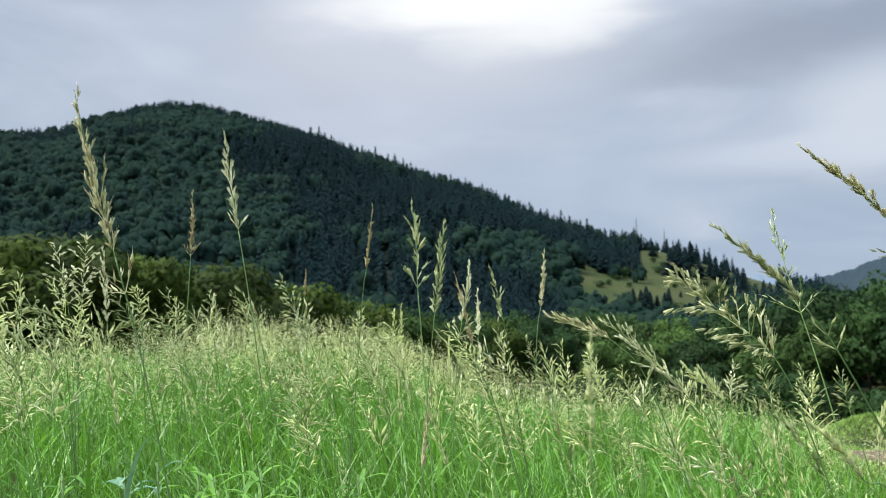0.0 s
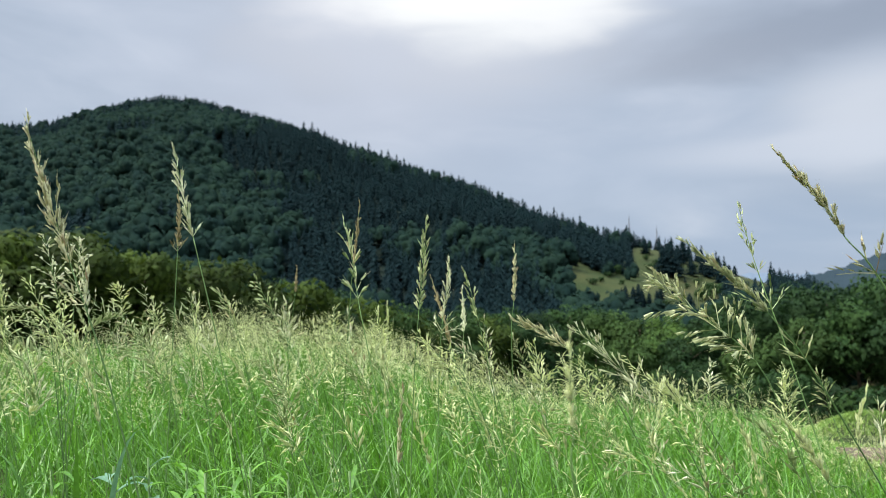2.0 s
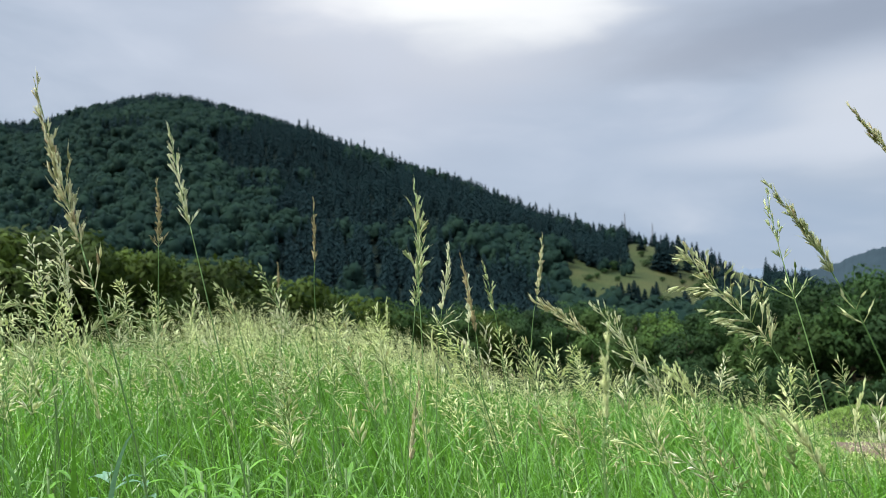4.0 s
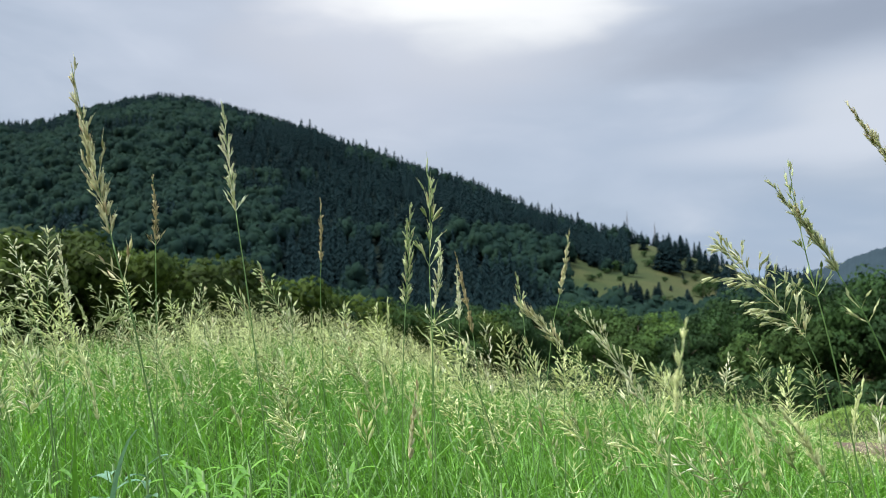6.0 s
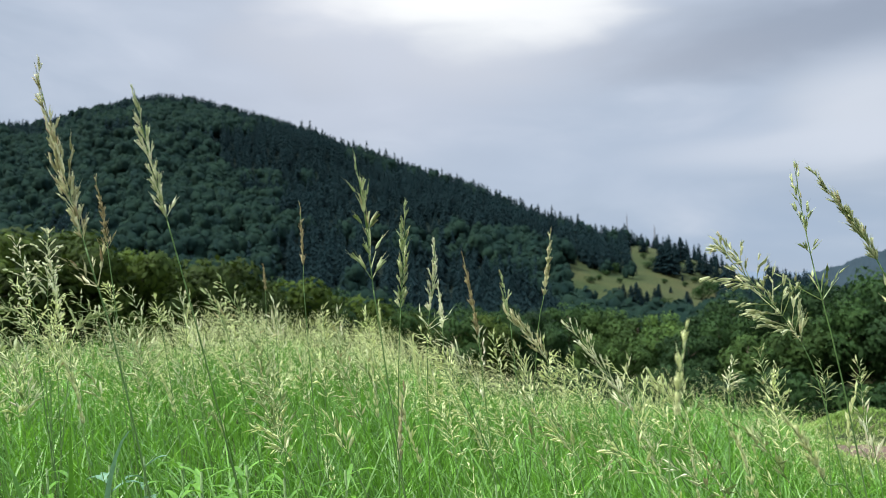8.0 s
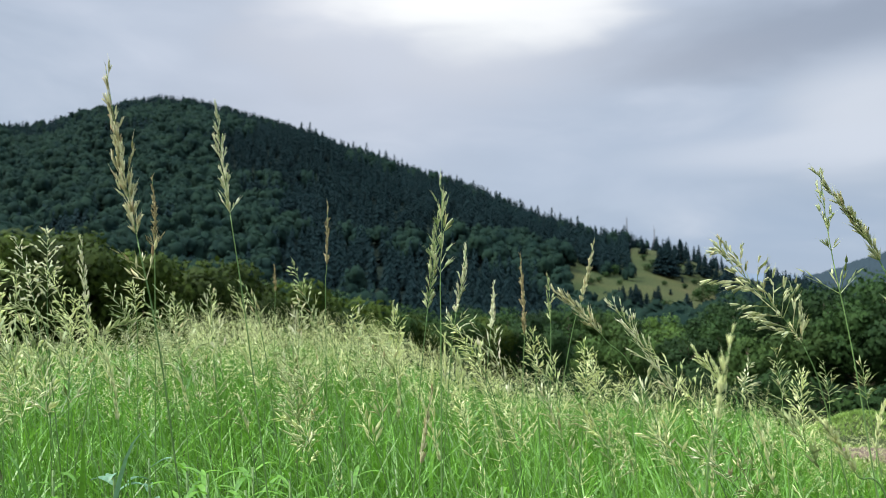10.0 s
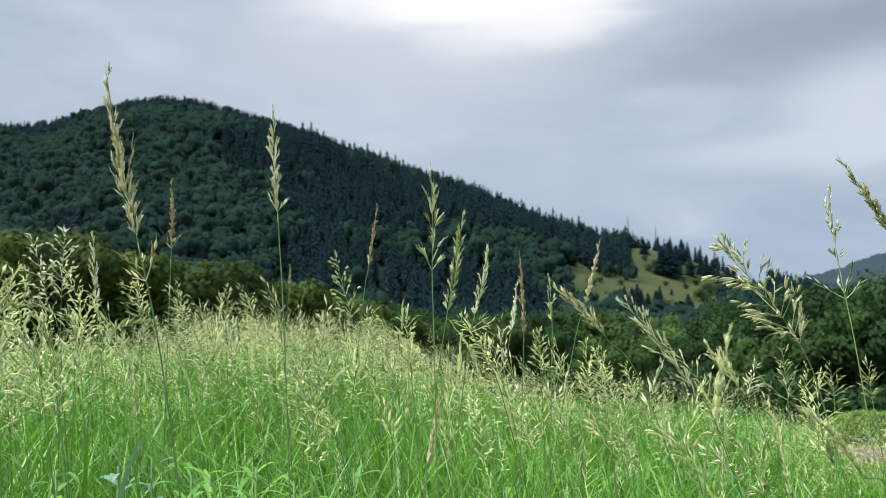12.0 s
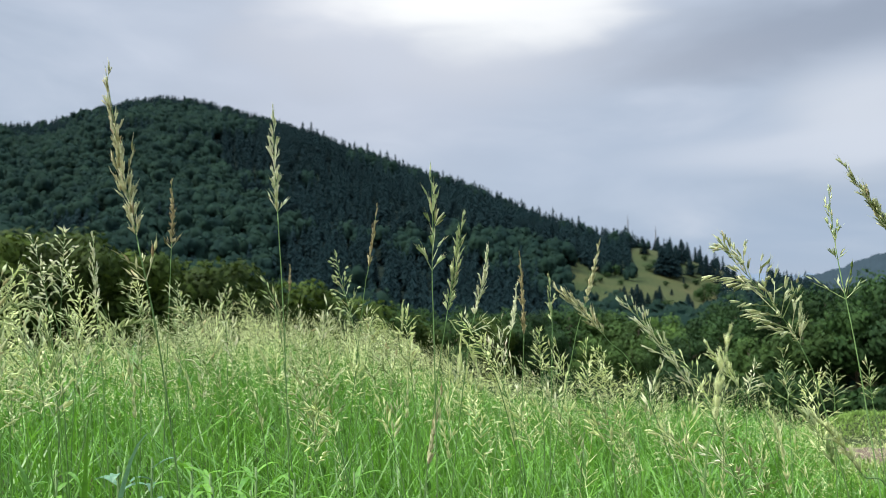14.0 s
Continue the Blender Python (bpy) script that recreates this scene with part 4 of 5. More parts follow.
def grass_stalk(label, style, husks, base, bends, whorl=0.0, seed=1, apart=False, stalk=None):
    """One tall stalk in flower. bends: (sideways, up) places along it from the root to the tip, from its base."""
    rng = np.random.default_rng(seed)
    root = new("grass_stalk")
    tagged(root, label, "grass", "tall flowering grass stalks")
    pts = [(0, 0, -0.02)] + [(sx, 0, up) for sx, up in bends]
    path = curve(pts, 41)
    up = path[:, 2]
    n0 = int(np.argmin(np.abs(up - bends[1][1]) + np.where(np.arange(41) < 12, 9, 0)))
    b = Bulk()
    thick = np.interp(np.arange(41), (0, n0, 40), (0.0011, 0.0007, 0.0003)) * (0.65 if stalk else 1.0)
    b.add(*tube(path[:n0 + 1], thick[:n0 + 1], 6))
    part("stem", b, stalk or M_STEM, root, "thin smooth green stem", True)
    nodes, branch, spread, per_node, per_branch, husk, awn = HEADS[style]
    neck = path[n0]
    long = np.linalg.norm(path[40] - neck)
    k = long / 0.17
    head, pieces = Bulk(), [] if apart else None
    head.add(*tube(path[n0:] - neck, thick[n0:], 5), 1)
    head.add(*panicle(rng, path[n0:] - neck, max(6, round(nodes * (0.5 + 0.5 * k))), branch * min(1.15, 0.4 + 0.6 * k), spread, per_node, per_branch, husk, awn, 4, 3, (0, 0, 0), DROOP.get(style, -0.25), pieces, style not in DROOP, 1.3 if style == "loose" else 1.0))
    top = part("panicle", head, [husks, M_STEM], root)
    top.location = neck
    for p, way, h in pieces or ():
        ob = new("spikelet", (PLUMP if style == "loose" else HUSKS)[husks.name][int(rng.integers(3))])
        ob.parent = top
        turn = Vector(way).to_track_quat("Z", "Y").to_matrix().to_4x4() @ pose(0, 0, 0, 0, 0, float(rng.uniform(0, 360)))
        ob.matrix_basis = Matrix.Translation(p) @ turn @ Matrix.Scale(h, 4)
    if whorl:
        i = int(np.argmin(np.abs(up - (bends[1][1] - whorl))))
        low = Bulk()
        low.add(*panicle(rng, path[i:i + 3], 2, 0.065 if whorl > 0.02 else 0.034, 48, 3, 3, husk * 0.95, awn))
        part("whorl", low, husks, root)
    root.matrix_basis = Matrix.Translation(base)
    return root


STALK_E0 = grass_stalk("grass stalk arching over with a drooping green head", "white", M_GREEN, (-0.603, 1.2, -0.0), [(-0.043, 0.397), (-0.06, 0.521), (-0.1, 0.55), (-0.156, 0.543)], 0.0, 301)
STALK_E1 = grass_stalk("grass stalk bowed over with a thin green head", "white", M_GREEN, (-0.663, 1.2, -0.0), [(0.068, 0.397), (0.088, 0.492), (0.121, 0.516), (0.17, 0.524)], 0.0, 302)
STALK_E2 = grass_stalk("grass stalk with an upright bushy green head", "loose", M_GREEN, (-0.444, 1.5, -0.0), [(-0.011, 0.358), (-0.017, 0.502), (-0.017, 0.55), (-0.017, 0.599)], 0.0, 303)
STALK_E3 = grass_stalk("grass stalk with large hanging oat-like husks", "open", M_GREEN, (-0.218, 1.15, -0.0), [(-0.034, 0.403), (-0.045, 0.504), (-0.056, 0.555), (-0.075, 0.597)], 0.0, 304)
STALK_E4 = grass_stalk("grass stalk with a few large pale husks", "open", M_PALE, (-0.282, 1.4, -0.0), [(0.031, 0.349), (0.043, 0.46), (0.049, 0.505), (0.053, 0.561)], 0.0, 305)
STALK_E5 = grass_stalk("grass stalk with a small bushy cream head", "loose", M_SEED, (-0.02, 1.3, -0.025), [(-0.031, 0.367), (-0.038, 0.439), (-0.041, 0.476), (-0.045, 0.514)], 0.0, 306)
STALK_E6 = grass_stalk("bent grass stalk with a thick cream-coloured head", "loose", M_SEED, (0.205, 1.1, -0.038), [(-0.099, 0.395), (-0.129, 0.491), (-0.151, 0.53), (-0.183, 0.572)], 0.0, 307)
STALK_E7 = grass_stalk("bent grass stalk with a heavy straw-green head", "loose", M_SEED, (0.203, 1.15, -0.043), [(-0.083, 0.373), (-0.105, 0.455), (-0.123, 0.5), (-0.146, 0.551)], 0.0, 308)
STALK_E8 = grass_stalk("grass stalk with a dense yellow-green head", "loose", M_SEED, (0.205, 1.2, -0.048), [(0.031, 0.387), (0.037, 0.444), (0.037, 0.482), (0.034, 0.54)], 0.0, 309)
STALK_E9 = grass_stalk("grass stalk with a bushy straw-green head", "loose", M_SEED, (0.208, 1.4, -0.068), [(-0.016, 0.394), (-0.021, 0.483), (-0.023, 0.528), (-0.025, 0.572)], 0.0, 310)
STALK_E10 = grass_stalk("grass stalk with a spreading pale green head", "loose", M_GREEN, (0.645, 1.3, -0.081), [(-0.006, 0.372), (-0.008, 0.454), (-0.011, 0.505), (-0.015, 0.552)], 0.0, 311)
STALK_E11 = grass_stalk("grass stalk with a spreading green head", "loose", M_GREEN, (0.715, 1.3, -0.085), [(0.006, 0.366), (0.008, 0.447), (0.007, 0.488), (0.001, 0.53)], 0.0, 312)
STALK_E12 = grass_stalk("grass stalk with a fluffy cream-green head", "loose", M_PALE, (0.526, 1.3, -0.075), [(0.03, 0.366), (0.038, 0.448), (0.044, 0.479), (0.056, 0.52)], 0.0, 313)
STALK_E13 = grass_stalk("grass stalk with a small straw head", "loose", M_SEED, (0.429, 1.5, -0.095), [(-0.015, 0.358), (-0.019, 0.441), (-0.026, 0.476), (-0.041, 0.524)], 0.0, 314)
STALK_E14 = grass_stalk("grass stalk with a bushy cream head", "loose", M_SEED, (-0.216, 1.4, -0.003), [(0.055, 0.374), (0.071, 0.463), (0.076, 0.508), (0.082, 0.547)], 0.0, 315)
STALK_E15 = grass_stalk("grass stalk with a short fluffy head", "loose", M_SEED, (-0.676, 1.6, -0.0), [(-0.011, 0.422), (-0.015, 0.524), (-0.023, 0.576), (-0.03, 0.602)], 0.0, 316)
STALK_E16 = grass_stalk("grass stalk with a short cream head", "loose", M_SEED, (-0.547, 1.6, -0.0), [(-0.037, 0.422), (-0.046, 0.499), (-0.051, 0.537), (-0.055, 0.582)], 0.0, 317)
STALK_E17 = grass_stalk("low grass stalk with a long straw-coloured head", "spike", M_STRAW, (-0.05, 0.95, -0.005), [(0.025, 0.285), (0.03, 0.336), (0.038, 0.388), (0.049, 0.445)], 0.0, 318)
STALK_E18 = grass_stalk("feathery grass stalk with a cream-green head", "loose", M_SEED, (-0.854, 1.4, -0.0), [(-0.002, 0.349), (-0.003, 0.483), (-0.009, 0.55), (-0.02, 0.607)], 0.0, 319)
STALK_E19 = grass_stalk("feathery grass stalk with a reddish cream head", "loose", M_SEED, (-0.785, 1.5, -0.0), [(0.0, 0.335), (0.0, 0.478), (0.004, 0.526), (0.008, 0.587)], 0.0, 320)
STALK_E20 = grass_stalk("grass stalk with a bushy straw head", "loose", M_SEED, (0.369, 1.4, -0.081), [(-0.038, 0.374), (-0.048, 0.451), (-0.056, 0.496), (-0.068, 0.552)], 0.0, 321)
STALK_E21 = grass_stalk("grass stalk with a sparse green head", "loose", M_GREEN, (0.848, 1.3, -0.094), [(-0.044, 0.385), (-0.055, 0.466), (-0.058, 0.508), (-0.062, 0.539)], 0.0, 322)
STALK_E22 = grass_stalk("low bent grass stalk with drooping pale husks", "open", M_SEED, (0.275, 1.0, -0.03), [(-0.033, 0.295), (-0.043, 0.373), (-0.062, 0.404), (-0.086, 0.436)], 0.0, 323)
STALK_E23 = grass_stalk("low bent grass stalk with a cream drooping head", "open", M_SEED, (0.442, 1.0, -0.037), [(-0.073, 0.302), (-0.091, 0.364), (-0.118, 0.396), (-0.15, 0.411)], 0.0, 324)
STALK_E24 = grass_stalk("low grass stalk with drooping cream husks", "open", M_SEED, (-0.063, 1.0, -0.006), [(-0.067, 0.303), (-0.084, 0.365), (-0.1, 0.396), (-0.128, 0.416)], 0.0, 325)
STALK_E25 = grass_stalk("low bent grass stalk with pale drooping husks", "open", M_PALE, (0.539, 1.0, -0.042), [(-0.099, 0.292), (-0.121, 0.346), (-0.152, 0.377), (-0.191, 0.393)], 0.0, 326)
STALK_E26 = grass_stalk("low grass stalk with hanging pale husks", "open", M_SEED, (0.002, 1.05, -0.014), [(-0.055, 0.282), (-0.072, 0.355), (-0.081, 0.388), (-0.096, 0.43)], 0.0, 327)
STALK_E27 = grass_stalk("low grass stalk with green hanging husks", "open", M_GREEN, (-0.238, 1.1, -0.0), [(-0.027, 0.255), (-0.037, 0.34), (-0.045, 0.375), (-0.052, 0.418)], 0.0, 328)
STALK_A = grass_stalk("tallest grass stalk with a long straw-coloured feathery head", "dense", M_STRAW, (-0.218, 0.75, -0.0), [(-0.076, 0.454), (-0.112, 0.617), (-0.133, 0.704), (-0.155, 0.813)], 0.05, 201, True)
STALK_B = grass_stalk("tall grass stalk with a slim whitish green head", "white", M_PALE, (-0.189, 0.95, -0.0), [(-0.024, 0.474), (-0.038, 0.674), (-0.044, 0.753), (-0.046, 0.825)], 0.006, 202, True)
STALK_C = grass_stalk("tall grass stalk with a loose green oat-like head", "open", M_GREEN, (0.0, 0.92, -0.007), [(-0.01, 0.483), (-0.013, 0.59), (-0.012, 0.661), (-0.015, 0.747)], 0, 203, True)
STALK_D = grass_stalk("slender grass stalk with a narrow golden-brown head", "spike", M_BROWN, (-0.514, 1.3, -0.0), [(0.004, 0.529), (0.005, 0.661), (0.005, 0.72), (0.001, 0.79)], 0.006, 204, True)
STALK_E = grass_stalk("slender grass stalk with a narrow rust-brown head", "spike", M_BROWN, (-0.211, 1.35, -0.003), [(0.054, 0.531), (0.066, 0.62), (0.075, 0.684), (0.083, 0.751)], 0, 205, True)
STALK_F = grass_stalk("tall grass stalk with a slim pale green head", "white", M_GREEN, (-0.059, 1.05, -0.008), [(0.044, 0.391), (0.065, 0.541), (0.08, 0.626), (0.091, 0.701)], 0, 206, True)
STALK_H = grass_stalk("grass stalk with a short fluffy whitish head", "white", M_PALE, (-0.018, 1.2, -0.02), [(0.053, 0.425), (0.073, 0.55), (0.088, 0.608), (0.099, 0.667)], 0.03, 207, True)
STALK_J = grass_stalk("grass stalk with a narrow reddish-brown ripe head", "spike", M_BROWN, (0.119, 1.2, -0.038), [(0.017, 0.454), (0.02, 0.53), (0.018, 0.607), (0.014, 0.679)], 0, 208, True)
STALK_K = grass_stalk("slender grass stalk with a narrow straw-brown head", "spike", M_STRAW, (0.138, 1.3, -0.049), [(0.099, 0.494), (0.127, 0.599), (0.144, 0.662), (0.156, 0.718)], 0, 209, True)
STALK_I = grass_stalk("grass stalk with a short dense pale head", "spike", M_PALE, (0.058, 1.3, -0.037), [(0.05, 0.416), (0.069, 0.545), (0.078, 0.599), (0.084, 0.654)], 0, 210, True)
STALK_G = grass_stalk("grass stalk with a wide branching green head", "loose", M_GREEN, (-0.089, 1.25, -0.013), [(-0.041, 0.337), (-0.069, 0.522), (-0.091, 0.606), (-0.111, 0.68)], 0.04, 211, True)
STALK_N = grass_stalk("leaning grass stalk with a broad drooping oat-like head", "broad", M_OLIVE, (0.567, 0.85, -0.028), [(-0.095, 0.415), (-0.128, 0.526), (-0.177, 0.596), (-0.227, 0.652)], 0, 212, True)
STALK_W = grass_stalk("leaning grass stalk with a long olive-straw head", "slender", M_OLIVE, (0.67, 0.75, -0.026), [(-0.129, 0.503), (-0.171, 0.624), (-0.199, 0.679), (-0.234, 0.732)], 0.06, 213, True)
STALK_P = grass_stalk("leaning tall grass stalk with a ripe tan head", "slender", M_STRAW, (0.756, 0.7, -0.029), [(-0.151, 0.589), (-0.194, 0.71), (-0.223, 0.76), (-0.258, 0.804)], 0.05, 214, True)
STALK_O = grass_stalk("upright grass stalk with a sparse open oat-like head", "sparse", M_GREEN, (0.592, 0.9, -0.035), [(-0.053, 0.465), (-0.079, 0.638), (-0.087, 0.706), (-0.092, 0.77)], 0.05, 215, True)
STALK_L = grass_stalk("bent grass stalk with a slim straw-green head", "arched", M_STRAW, (0.478, 1.1, -0.05), [(-0.156, 0.45), (-0.22, 0.546), (-0.259, 0.591), (-0.303, 0.628)], 0, 216, True)
STALK_M = grass_stalk("bent grass stalk with a slim pale straw head", "arched", M_PALE, (0.561, 1.1, -0.054), [(-0.128, 0.395), (-0.165, 0.467), (-0.227, 0.552), (-0.281, 0.615)], 0, 217, True)
STALK_U = grass_stalk("grass stalk with a few spreading green branches", "sparse", M_GREEN, (0.172, 1.2, -0.045), [(0.012, 0.419), (0.016, 0.558), (0.015, 0.618), (0.012, 0.669)], 0, 218, True)
STALK_Q = grass_stalk("feathery grass stalk with a wide pale green head", "loose", M_PALE, (-0.726, 1.4, -0.0), [(-0.041, 0.371), (-0.066, 0.55), (-0.087, 0.63), (-0.109, 0.696)], 0, 219, True)
STALK_R = grass_stalk("feathery grass stalk with an upright pale green head", "loose", M_PALE, (-0.754, 1.4, -0.0), [(-0.007, 0.371), (-0.012, 0.55), (-0.011, 0.641), (-0.013, 0.713)], 0, 220, True)
STALK_S = grass_stalk("grass stalk with a narrow whitish green head", "white", M_PALE, (-0.588, 1.3, -0.0), [(-0.035, 0.363), (-0.055, 0.529), (-0.063, 0.613), (-0.069, 0.682)], 0, 221, True)
STALK_T = grass_stalk("short grass stalk with a yellow ripe head", "thin", M_SEED, (0.170, 0.5, -0.01), [(0.012, 0.40), (0.022, 0.475), (0.028, 0.51), (0.036, 0.545)], 0, 222, True)
STALK_V = grass_stalk("bent grass stalk with a short feathery pale head", "arched", M_SEED, (0.687, 1.2, -0.073), [(-0.148, 0.421), (-0.18, 0.478), (-0.203, 0.516), (-0.235, 0.553)], 0, 223, True)
STALK_Y = grass_stalk("low bent grass stalk with a pale feathery head", "spike", M_SEED, (0.50, 0.7, -0.012), [(-0.052, 0.346), (-0.087, 0.395), (-0.109, 0.427), (-0.135, 0.455)], 0, 224, True)
STALK_X = grass_stalk("distant grass stalk with a small brown head", "spike", M_BROWN, (-0.519, 2.2, -0.0), [(0.024, 0.444), (0.034, 0.585), (0.035, 0.63), (0.035, 0.675)], 0, 225, True)


def more_stalks():
    """Further stalks in flower, scattered between the tall ones."""
    kinds = [("loose", M_GREEN, "grass stalk with a wide feathery pale green head"), ("open", M_PALE, "grass stalk with a slim whitish seed head"), ("open", M_GREEN, "grass stalk with hanging oat-like husks"),
             ("spike", M_SEED, "grass stalk with a narrow straw-coloured head"), ("loose", M_SEED, "grass stalk with a branching cream-green head"), ("sparse", M_SEED, "grass stalk with a sparse pale cream head")]
    rng = np.random.default_rng(77)
    made = []
    for k in range(158):
        az = -34 + 68 * ((k * 0.618) % 1.0) if k % 4 else 3 + 29 * ((k * 0.618) % 1.0)
        r = float(rng.uniform(1.0, 2.3)) if k % 3 else float(rng.uniform(1.0, 1.5))
        x, y = r * math.sin(radians(az)), r * math.cos(radians(az))
        if k >= 132:
            az, r = -34 + (9 if k % 3 else 33) * ((k * 0.618) % 1.0), float(rng.uniform(0.95, 1.4))
            x, y = r * math.sin(radians(az)), r * math.cos(radians(az))
        if az > 6 and k % 5 in (1, 3):
            continue
        z = on_ground(x, y)
        # the crowd ends a little above the eye on one side and well below it on the other
        top = EYE[2] + r * float(np.interp(az, (-34, -10, 4, 16, 34), (0.035, -0.012, -0.04, -0.075, -0.085))) + float(rng.uniform(-0.14 if az > 0 else -0.11, 0.06)) * r / 1.6
        tall = max(0.28, top - z)
        lean = float(rng.uniform(-0.20, 0.06)) * (1.0 + 0.8 * float(step(4, 20, az)))
        head = float(rng.uniform(0.10, 0.17))
        style, husks, label = kinds[int(rng.integers(len(kinds)))]
        if k >= 132:
            style, husks, label = kinds[(0, 2, 4)[k % 3]]
        up = tall - head
        bends = [(lean * tall * 0.25, up * 0.6), (lean * tall * 0.55, up), (lean * tall * 0.8, up + head * 0.55), (lean * tall * 1.25, tall)]
        made.append((grass_stalk(label, style, husks, (x, y, z), bends, 0.0, 400 + k, False, M_STALK), (x, y, z), r, radians(az)))
    return made


def strip_leaf(path, widths, fold=0.25):
    """A leaf along a path, folded a little along its midrib."""
    p = np.asarray(path, float)
    d = np.gradient(p, axis=0)
    side = np.cross(d, (0, 0, 1.0))
    side /= np.linalg.norm(side, axis=1)[:, None] + 1e-9
    w = np.asarray(widths)[:, None] / 2
    lift = np.array([[0, 0, 1.0]]) * w * fold
    n = len(p)
    v = np.concatenate([p - side * w + lift, p, p + side * w + lift])
    f = []
    for i in range(n - 1):
        for o in (0, n):
            f += [(o + i, o + i + 1, o + n + i + 1), (o + i, o + n + i + 1, o + n + i)]
    return v, f


def broad_blade(base, rise, reach, width, label, mat, seed):
    """One broad grass blade that arches over."""
    rng = np.random.default_rng(seed)
    t = np.linspace(0, 1, 13)
    path = np.stack([reach[0] * t ** 2.2, reach[1] * t ** 2, rise * (1.35 * t - 0.35 * t ** 4)], -1) if abs(reach[0]) > 0.07 else np.stack([reach[0] * t ** 2, reach[1] * t ** 2, rise * t], -1)
    ob = new("grass_tuft")
    for k, s in enumerate((1.0, 0.7, 0.55)):
        turn = np.array([[1, 0, 0], [0, 1, 0], [0, 0, 1.0]]) if k == 0 else np.array([[-0.5, 0.87 * (-1) ** k, 0], [-0.87 * (-1) ** k, -0.5, 0], [0, 0, 1]])
        bulk = Bulk()
        bulk.add(*strip_leaf(path @ turn * s, s * width * np.clip(1.05 - t ** 3, 0.03, 1) * (0.8 + 0.2 * rng.uniform())))
        part("blade", bulk, mat, ob, "", True)
    ob.matrix_basis = Matrix.Translation(base)
    return tagged(ob, label, "grass", "broad-bladed grass tufts")


def leafy_plant(base, leaves, long, width, mat, label, seed):
    """A low meadow herb with a whorl of pointed leaves."""
    rng = np.random.default_rng(seed)
    root = new("meadow_herb")
    tagged(root, label, "plant", "low herbs in the grass")
    b = Bulk()
    b.add(*tube([(0, 0, -0.02), (0.004, 0, 0.15), (0, 0, 0.29)], (0.003, 0.0025, 0.002), 6))
    part("stem", b, M_STEM, root, "", True)
    t = np.linspace(0, 1, 9)
    for k in range(leaves):
        a = k * 2.4 + rng.uniform(-0.3, 0.3)
        h = 0.12 + 0.17 * k / leaves
        l = long * rng.uniform(0.7, 1.15) * (1.1 - 0.4 * k / leaves)
        out = l * t * (1 - 0.12 * t)
        z = h + l * (rng.uniform(0.5, 0.9) * t - rng.uniform(0.35, 0.8) * t ** 2)
        b = Bulk()
        b.add(*strip_leaf(np.stack([out * math.cos(a), out * math.sin(a), z], -1), width * rng.uniform(0.8, 1.2) * np.sin(np.pi * np.clip(t * 0.93 + 0.07, 0, 1)) ** 0.8 + 0.001, 0.35))
        part("leaf", b, mat, root, "", True)
    root.matrix_basis = Matrix.Translation(base)
    return root


MORE = more_stalks()
LOW = []
for k, (x, y, rise, dx, dy, w, pale) in enumerate([(-0.443, 0.88, 0.40, 0.006, -0.01, 0.014, 0), (-0.437, 0.92, 0.39, 0.071, -0.02, 0.013, 1), (-0.43, 0.95, 0.38, 0.10, 0.03, 0.008, 0), (-0.383, 0.95, 0.435, -0.05, 0.0, 0.010, 0), (-0.28, 0.9, 0.30, 0.13, -0.03, 0.010, 0),
                                                   (-0.20, 0.92, 0.31, 0.12, 0.02, 0.009, 0), (-0.55, 1.0, 0.34, -0.09, 0.03, 0.010, 0), (0.06, 0.95, 0.30, -0.12, 0.03, 0.009, 0), (0.28, 0.95, 0.28, 0.11, -0.03, 0.009, 0), (0.40, 1.0, 0.26, -0.10, 0.02, 0.008, 0), (-0.08, 0.9, 0.31, 0.03, -0.03, 0.010, 0), (0.16, 0.92, 0.28, -0.05, 0.0, 0.009, 0)]):
    at = (x, y, on_ground(x, y))
    LOW.append((broad_blade(at, rise, (dx, dy), w, "grass tuft with a broad blue-green blade bent over" if pale else "grass tuft with a broad fresh green blade", M_BLUE if pale else M_BROAD, 600 + k), at, 1.1, math.atan2(x, y)))
for k, (x, y, leaves, long, w, blue) in enumerate([(-0.36, 1.10, 18, 0.105, 0.008, 0), (-0.30, 1.14, 17, 0.10, 0.008, 0), (-0.23, 1.10, 16, 0.10, 0.007, 0), (-0.41, 1.16, 16, 0.10, 0.008, 0), (-0.53, 1.16, 11, 0.07, 0.013, 1), (-0.50, 1.22, 9, 0.065, 0.012, 1), (-0.14, 1.12, 14, 0.09, 0.007, 0), (-0.62, 1.14, 14, 0.09, 0.007, 0), (0.10, 1.12, 12, 0.085, 0.007, 0), (-0.33, 1.02, 16, 0.095, 0.008, 0), (-0.27, 1.0, 16, 0.09, 0.007, 0)]):
    at = (x, y, on_ground(x, y))
    LOW.append((leafy_plant(at, leaves, long, w, M_BLUE if blue else M_BROAD, "low herb with broad blue-green leaves" if blue else "low herb with pointed bright green leaves", 640 + k), at, 1.2, math.atan2(x, y)))


# ---- wind ----
TIMES = (0, 0.5, 1, 1.5, 2, 2.5, 3, 5.5, 6, 6.5, 7, 7.5, 8, 10.5, 11, 11.5)
GUST = (-4.5, -4.9, -5.6, -5.6, -7.2, -7.2, -6.8, -4.9, -6.7, -9.4, -11.7, -10.4, -9.2, -1.4, -0.6, 0.0)


